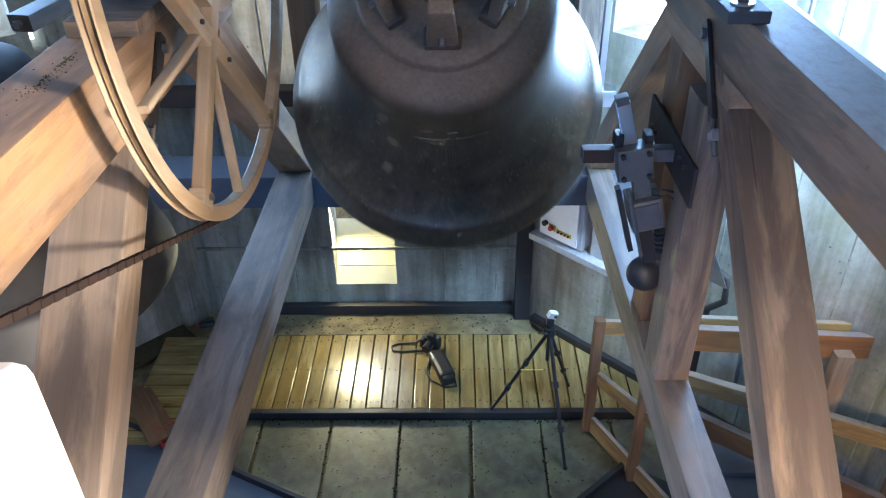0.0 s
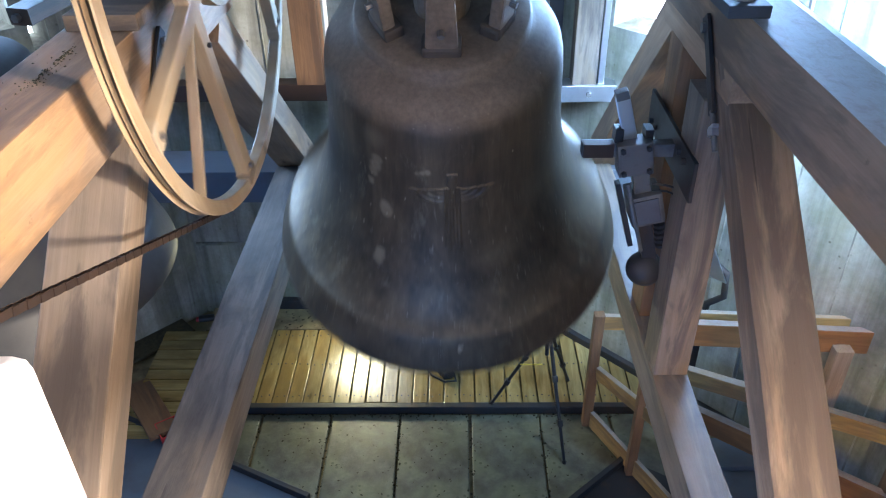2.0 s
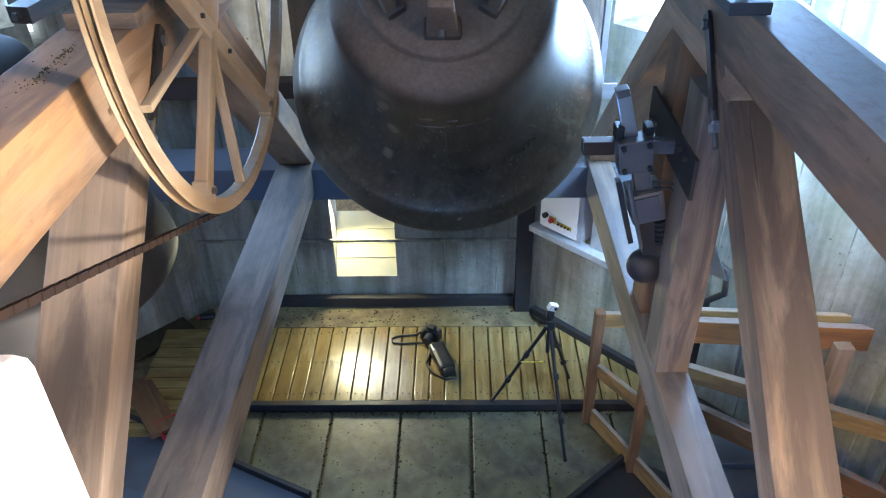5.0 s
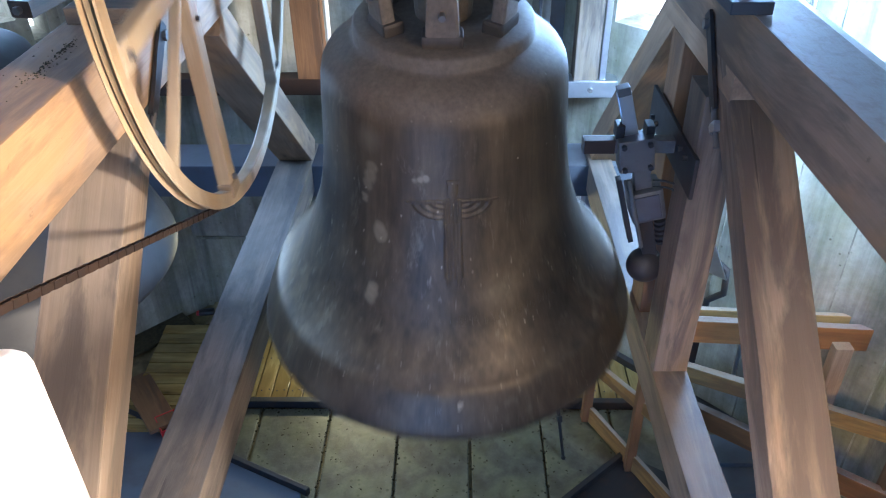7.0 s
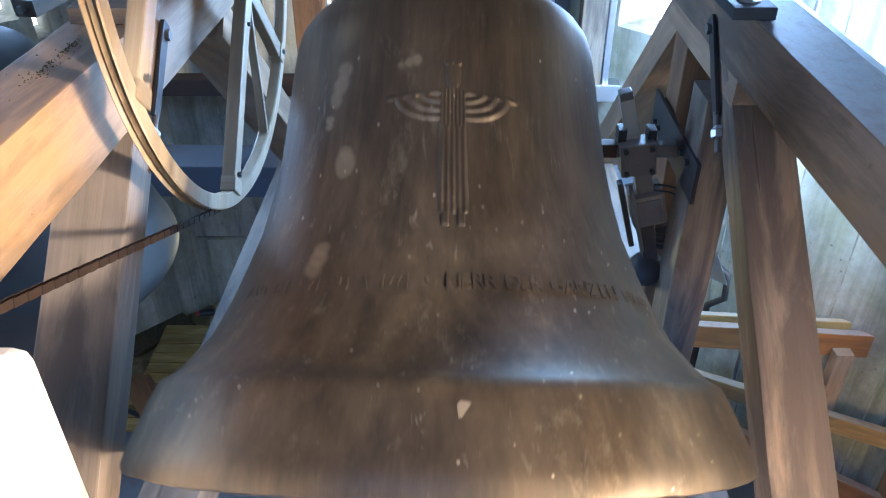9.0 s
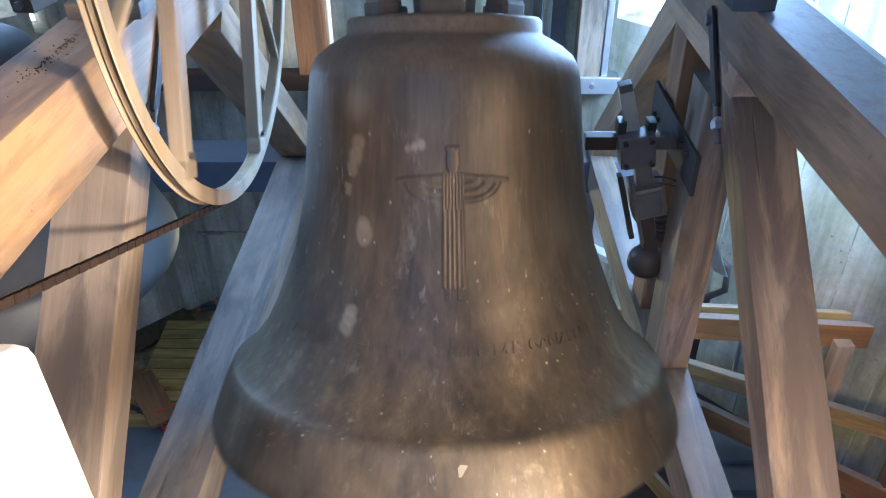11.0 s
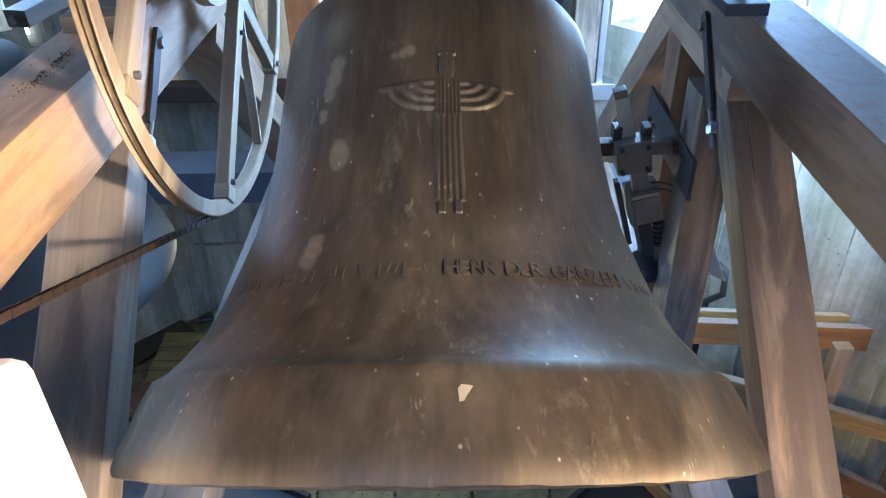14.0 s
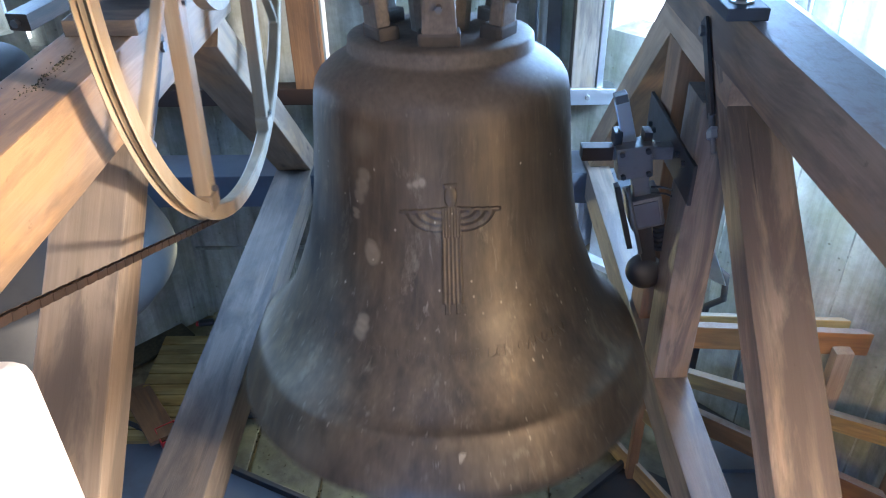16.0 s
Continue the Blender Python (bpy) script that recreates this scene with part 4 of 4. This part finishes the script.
# ---------------------------------------------------------------- railings and stair
rail1 = group("corner_railing", pose(0, 0, 0), "brown and yellow timber corner railing by the stair", "railing")
beam("post", (0.905, 3.83, -0.06), (0.905, 3.83, 0.93), 0.065, 0.065, OAK_RED, rail1, "dark brown post", up=(0, 1, 0))
beam("post", (1.125, 3.39, -0.06), (1.125, 3.39, 0.93), 0.06, 0.06, OAK_RED, rail1, "dark brown post", up=(0, 1, 0))
beam("top_rail", (0.93, 3.85, 0.85), (1.50, 3.83, 0.85), 0.035, 0.11, PINE, rail1, "yellow pine rail")
beam("mid_rail", (0.93, 3.77, 0.48), (1.24, 3.20, 0.56), 0.035, 0.10, PINE, rail1, "yellow pine rail")
beam("kick_board", (0.93, 3.79, 0.03), (1.32, 3.04, 0.03), 0.03, 0.14, PINE, rail1, "pale kick board")
rail2 = group("stair_railing", pose(0, 0, 0), "brown board railing round the stair opening", "railing")
beam("top_board", (1.18, 3.44, 1.115), (2.42, 3.34, 1.115), 0.05, 0.16, RAIL, rail2, "reddish brown top board")
beam("back_board", (1.18, 3.515, 1.17), (2.40, 3.42, 1.17), 0.035, 0.09, PINE, rail2, "yellowish back board")
beam("mid_board", (1.27, 3.40, 0.85), (2.36, 2.86, 0.85), 0.05, 0.11, PINE, rail2, "yellow pine board")
beam("low_board", (1.44, 3.44, 0.45), (2.38, 2.73, 0.45), 0.05, 0.15, RAIL, rail2, "brown low board")
beam("post", (2.17, 3.30, -0.06), (2.17, 3.30, 1.10), 0.10, 0.07, OAK, rail2, "pale oak post", up=(0, 1, 0))
beam("post", (1.40, 3.50, -0.06), (1.40, 3.50, 1.10), 0.07, 0.06, IRON, rail2, "dark post", up=(0, 1, 0))
beam("post", (2.36, 2.80, -0.06), (2.36, 2.80, 0.95), 0.07, 0.07, OAK_RED, rail2, "brown post", up=(0, 1, 0))
stair = group("stair", pose(0, 0, 0), "grey painted stair treads", "stair")
for k in range(4):
    part("tread", box(0.55, 0.24, 0.035, 0.005), DARKBEAM, stair, m=pose(1.78, 3.38 - 0.2 * k, 0.14 - 0.04 * k))
    part("riser", box(0.53, 0.03, 0.16, 0.003), DARKBEAM, stair, m=pose(1.78, 3.28 - 0.2 * k, 0.05 - 0.04 * k))
# pipes on the wall behind the railing
tube_ob = tube("wall_pipe", [(1.52, 3.98, 2.3), (1.54, 3.98, 1.32), (1.60, 3.93, 1.25), (1.66, 3.86, 1.22), (1.67, 3.85, 1.05), (1.60, 3.91, 0.95), (1.58, 3.92, 0.2)], 0.022, IRON)
tagged(tube_ob, "dark bent pipe on the concrete wall", "pipe")
tube_ob = tube("wall_conduit", [(1.75, 3.82, 3.3), (1.75, 3.82, 1.9), (1.80, 3.77, 1.8), (1.82, 3.75, 0.4)], 0.014, ZINC)
tagged(tube_ob, "thin grey conduit on the concrete wall", "conduit")
sh = bmesh.new()
tri = [(-0.07, -0.09), (0.07, -0.09), (-0.055, 0.13)]
f0 = [sh.verts.new((x, -0.004, z)) for x, z in tri]
f1 = [sh.verts.new((x, 0.004, z)) for x, z in tri]
sh.faces.new(f0), sh.faces.new(f1[::-1])
for i in range(3):
    sh.faces.new((f0[i], f1[i], f1[(i + 1) % 3], f0[(i + 1) % 3]))
tagged(part("metal_sheet", sh, ZINC, None, "", Matrix.Translation((1.60, 3.86, 1.27)) @ DIAG), "triangular offcut of bright sheet metal", "sheet")

# ---------------------------------------------------------------- floor of the near side
def plate_on_floor(name, pts, z, thick, mat, label, category):
    bm = bmesh.new()
    lo = [bm.verts.new((x, y, z)) for x, y in pts]
    hi = [bm.verts.new((x, y, z + thick)) for x, y in pts]
    bm.faces.new(lo), bm.faces.new(hi)
    for i in range(len(pts)):
        j = (i + 1) % len(pts)
        bm.faces.new((lo[i], lo[j], hi[j], hi[i]))
    return tagged(part(name, bm, mat), label, category)


plate_on_floor("hatch_plate", [(-3.3, 4.28), (-1.0, 3.165), (-0.9, 1.2), (-3.3, 1.2)], -0.066, 0.03, DARKBEAM, "blue-grey steel plate covering the floor opening", "plate")
plate_on_floor("side_plate", [(1.14, 3.50), (0.66, 3.08), (0.8, 1.6), (1.7, 1.6), (1.6, 3.2)], -0.066, 0.02, IRON, "dark steel plate beside the stair", "plate")
tagged(beam("edge_angle", (-3.3, 4.30, -0.02), (-0.95, 3.165, -0.02), 0.035, 0.06, IRON), "dark steel angle along the plate", "edge angle", "edge angles")
tagged(beam("edge_angle", (1.14, 3.51, -0.02), (0.62, 3.06, -0.02), 0.035, 0.06, IRON), "dark steel angle along the plate", "edge angle", "edge angles")
tagged(beam("loose_plank", (-2.42, 4.20, -0.02), (-2.02, 3.66, 0.03), 0.2, 0.03, OAK_RED), "short brown plank lying on the floor", "plank")
basket = group("red_crate", pose(-2.0, 3.72, -0.05, 0, 0, 35), "small red plastic crate with open sides", "crate")
for a in range(4):
    part("side", box(0.16, 0.008, 0.09, 0.002), RED, basket, m=Matrix.Rotation(math.pi / 2 * a, 4, "Z") @ pose(0, 0.08, 0.045))
part("bottom", box(0.16, 0.16, 0.008, 0.002), RED, basket, m=pose(0, 0, 0.008))
shoe = group("dark_bundle", pose(-2.07, 4.93, 0.0, 0, 0, 10), "small dark bundle with a red tip on the planks", "bundle")
part("cloth", box(0.13, 0.06, 0.045, 0.02), BLACK, shoe, m=pose(0, 0, 0.023))
part("tip", box(0.03, 0.04, 0.03, 0.010), RED, shoe, "red tip", pose(-0.07, 0, 0.02))

# ---------------------------------------------------------------- things left on the walkway
tri_ob = group("tripod", pose(0.60, 3.90, 0.0), "black folding tripod standing on the walkway", "tripod")
head = Vector((0.0, 0.0, 0.78))
for fx, fy, fz in ((-0.36, 0.07, 0.0), (0.11, -0.43, -0.06), (0.22, 0.31, 0.0)):
    foot = Vector((fx, fy, fz))
    leg = part("leg", rod(0.011, (head - foot).length, 12, 0.014), BLACK, tri_ob, m=along(foot, head) @ pose(0, 0, 0, 0, 90, 0))
    ln = (head - foot).length
    for q in (-0.20, 0.12):
        part("clip", box(0.036, 0.034, 0.045, 0.005), BLACK, leg, "leg lock", pose(0, 0, q * ln))
    part("foot", rod(0.014, 0.03, 10), BLACK, leg, "rubber foot", pose(0, 0, -ln / 2 + 0.012))
part("column", rod(0.014, 0.34, 12), BLACK, tri_ob, m=pose(0, 0, 0.70))
part("collar", rod(0.04, 0.06, 16), BLACK, tri_ob, m=pose(0, 0, 0.78))
part("head", box(0.05, 0.05, 0.06, 0.01), BLACK, tri_ob, m=pose(0, 0, 0.86))
part("pan_handle", rod(0.008, 0.16, 10), BLACK, tri_ob, m=pose(-0.05, -0.05, 0.80, 50, 20, 0))
part("brace", rod(0.005, 0.15, 8), YELLOW, tri_ob, "pale brace bar", pose(-0.10, 0.0, 0.44, 0, 90, 0))
acam = group("action_camera", pose(0.60, 3.90, 0.892, 8, 24, 20), "small white action camera on the tripod", "camera")
part("body", box(0.062, 0.035, 0.05, 0.006), WHITE, acam, m=pose(0, 0, 0.025))
part("front", box(0.056, 0.006, 0.044, 0.003), GREY, acam, "grey front plate", pose(0, -0.019, 0.025))
part("lens", rod(0.011, 0.012, 16), BLACK, acam, "black lens", pose(0.012, -0.024, 0.03, 90, 0, 0))

bag = group("camera_bag", pose(-0.125, 4.39, 0.0, 0, 0, 20), "slim black camera bag lying on the planks", "bag")
part("body", box(0.125, 0.30, 0.085, 0.03), BLACK, bag, m=pose(0, 0, 0.043))
part("end_cap", box(0.10, 0.08, 0.07, 0.028), BLACK, bag, m=pose(0, -0.15, 0.038))
part("label", box(0.012, 0.07, 0.006, 0.002), WHITE, bag, "small white label", pose(-0.045, 0.09, 0.083))
tube("strap", [(-0.05, 0.12, 0.02), (-0.12, 0.02, 0.008), (-0.11, -0.10, 0.008), (-0.04, -0.20, 0.008), (0.04, -0.22, 0.008), (0.05, -0.16, 0.02)], 0.008, BLACK, bag, "black carrying strap")
dslr = group("photo_camera", pose(-0.205, 4.66, 0.0, 0, 0, -25), "black photo camera with a neck strap", "camera")
part("body", box(0.145, 0.075, 0.10, 0.018), BLACK, dslr, m=pose(0, 0, 0.05))
part("prism", box(0.06, 0.06, 0.035, 0.012), BLACK, dslr, m=pose(0, 0, 0.112))
part("lens", rod(0.037, 0.08, 24, 0.033), BLACK, dslr, m=pose(0.0, -0.07, 0.05, 90, 0, 0))
part("grip", box(0.04, 0.10, 0.09, 0.018), BLACK, dslr, m=pose(-0.062, -0.012, 0.048))
part("dial", rod(0.014, 0.012, 16), STEEL, dslr, "grey dial", pose(0.05, 0, 0.105))
tube("strap", [(-0.07, 0.0, 0.07), (-0.12, -0.03, 0.02), (-0.19, -0.06, 0.01), (-0.26, -0.10, 0.01), (-0.285, -0.145, 0.01), (-0.25, -0.185, 0.01), (-0.18, -0.165, 0.01), (-0.10, -0.12, 0.012), (-0.03, -0.10, 0.02)], 0.008, BLACK, dslr, "black neck strap")

# ---------------------------------------------------------------- drive chain and motor
chain = bmesh.new()
c0, c1 = Vector((-0.74, 2.03, 2.775)), Vector((-0.74, 0.62, 3.375))
way = (c1 - c0).normalized()
steps = int((c1 - c0).length / 0.022)
base = along(c0, c1)
base.translation = c0
for k in range(steps):
    for side in (-1, 1):
        add(chain, box(0.027, 0.002, 0.016, 0.0), base @ pose(0.022 * k, side * (0.0055 + 0.0022 * (k % 2)), 0))
    add(chain, rod(0.007, 0.012, 8), base @ pose(0.022 * k + 0.011, 0, 0, 90, 0, 0))
    add(chain, box(0.023, 0.010, 0.010, 0.0), base @ pose(0.022 * k, 0, 0))
chain_ob = part("drive_chain", chain, GREASE)
tagged(chain_ob, "rusty brown drive chain running to the bell wheel", "chain")
motor = group("motor_cover", pose(-0.85, 0.62, 2.36), "white enamelled motor cover beside the bell frame", "motor")
part("cover", box(0.29, 0.68, 0.71, 0.035), WHITE, motor, m=pose(0, 0, 0.445))
part("bracket", box(0.12, 0.5, 0.1, 0.005), IRON, motor, "dark mounting bracket", pose(0.03, 0, 0.04))


# ---------------------------------------------------------------- everything that moves
def motions():
    bell_rows, wheel_rows = [], []
    for k in range(0, 161):
        t = k / 10
        beat = math.cos(2 * math.pi * (t + 0.11) / 2.5675)
        bell_rows.append((t, pose(*AXIS, 2.5 + 50.0 * beat, 0, 0)))
        wheel_rows.append((t, pose(*WHEEL_AXIS, 0.7 + 48.0 * beat, 0, 0)))
    walk(bell, bell_rows)
    walk(bell_wheel, wheel_rows)


motions()
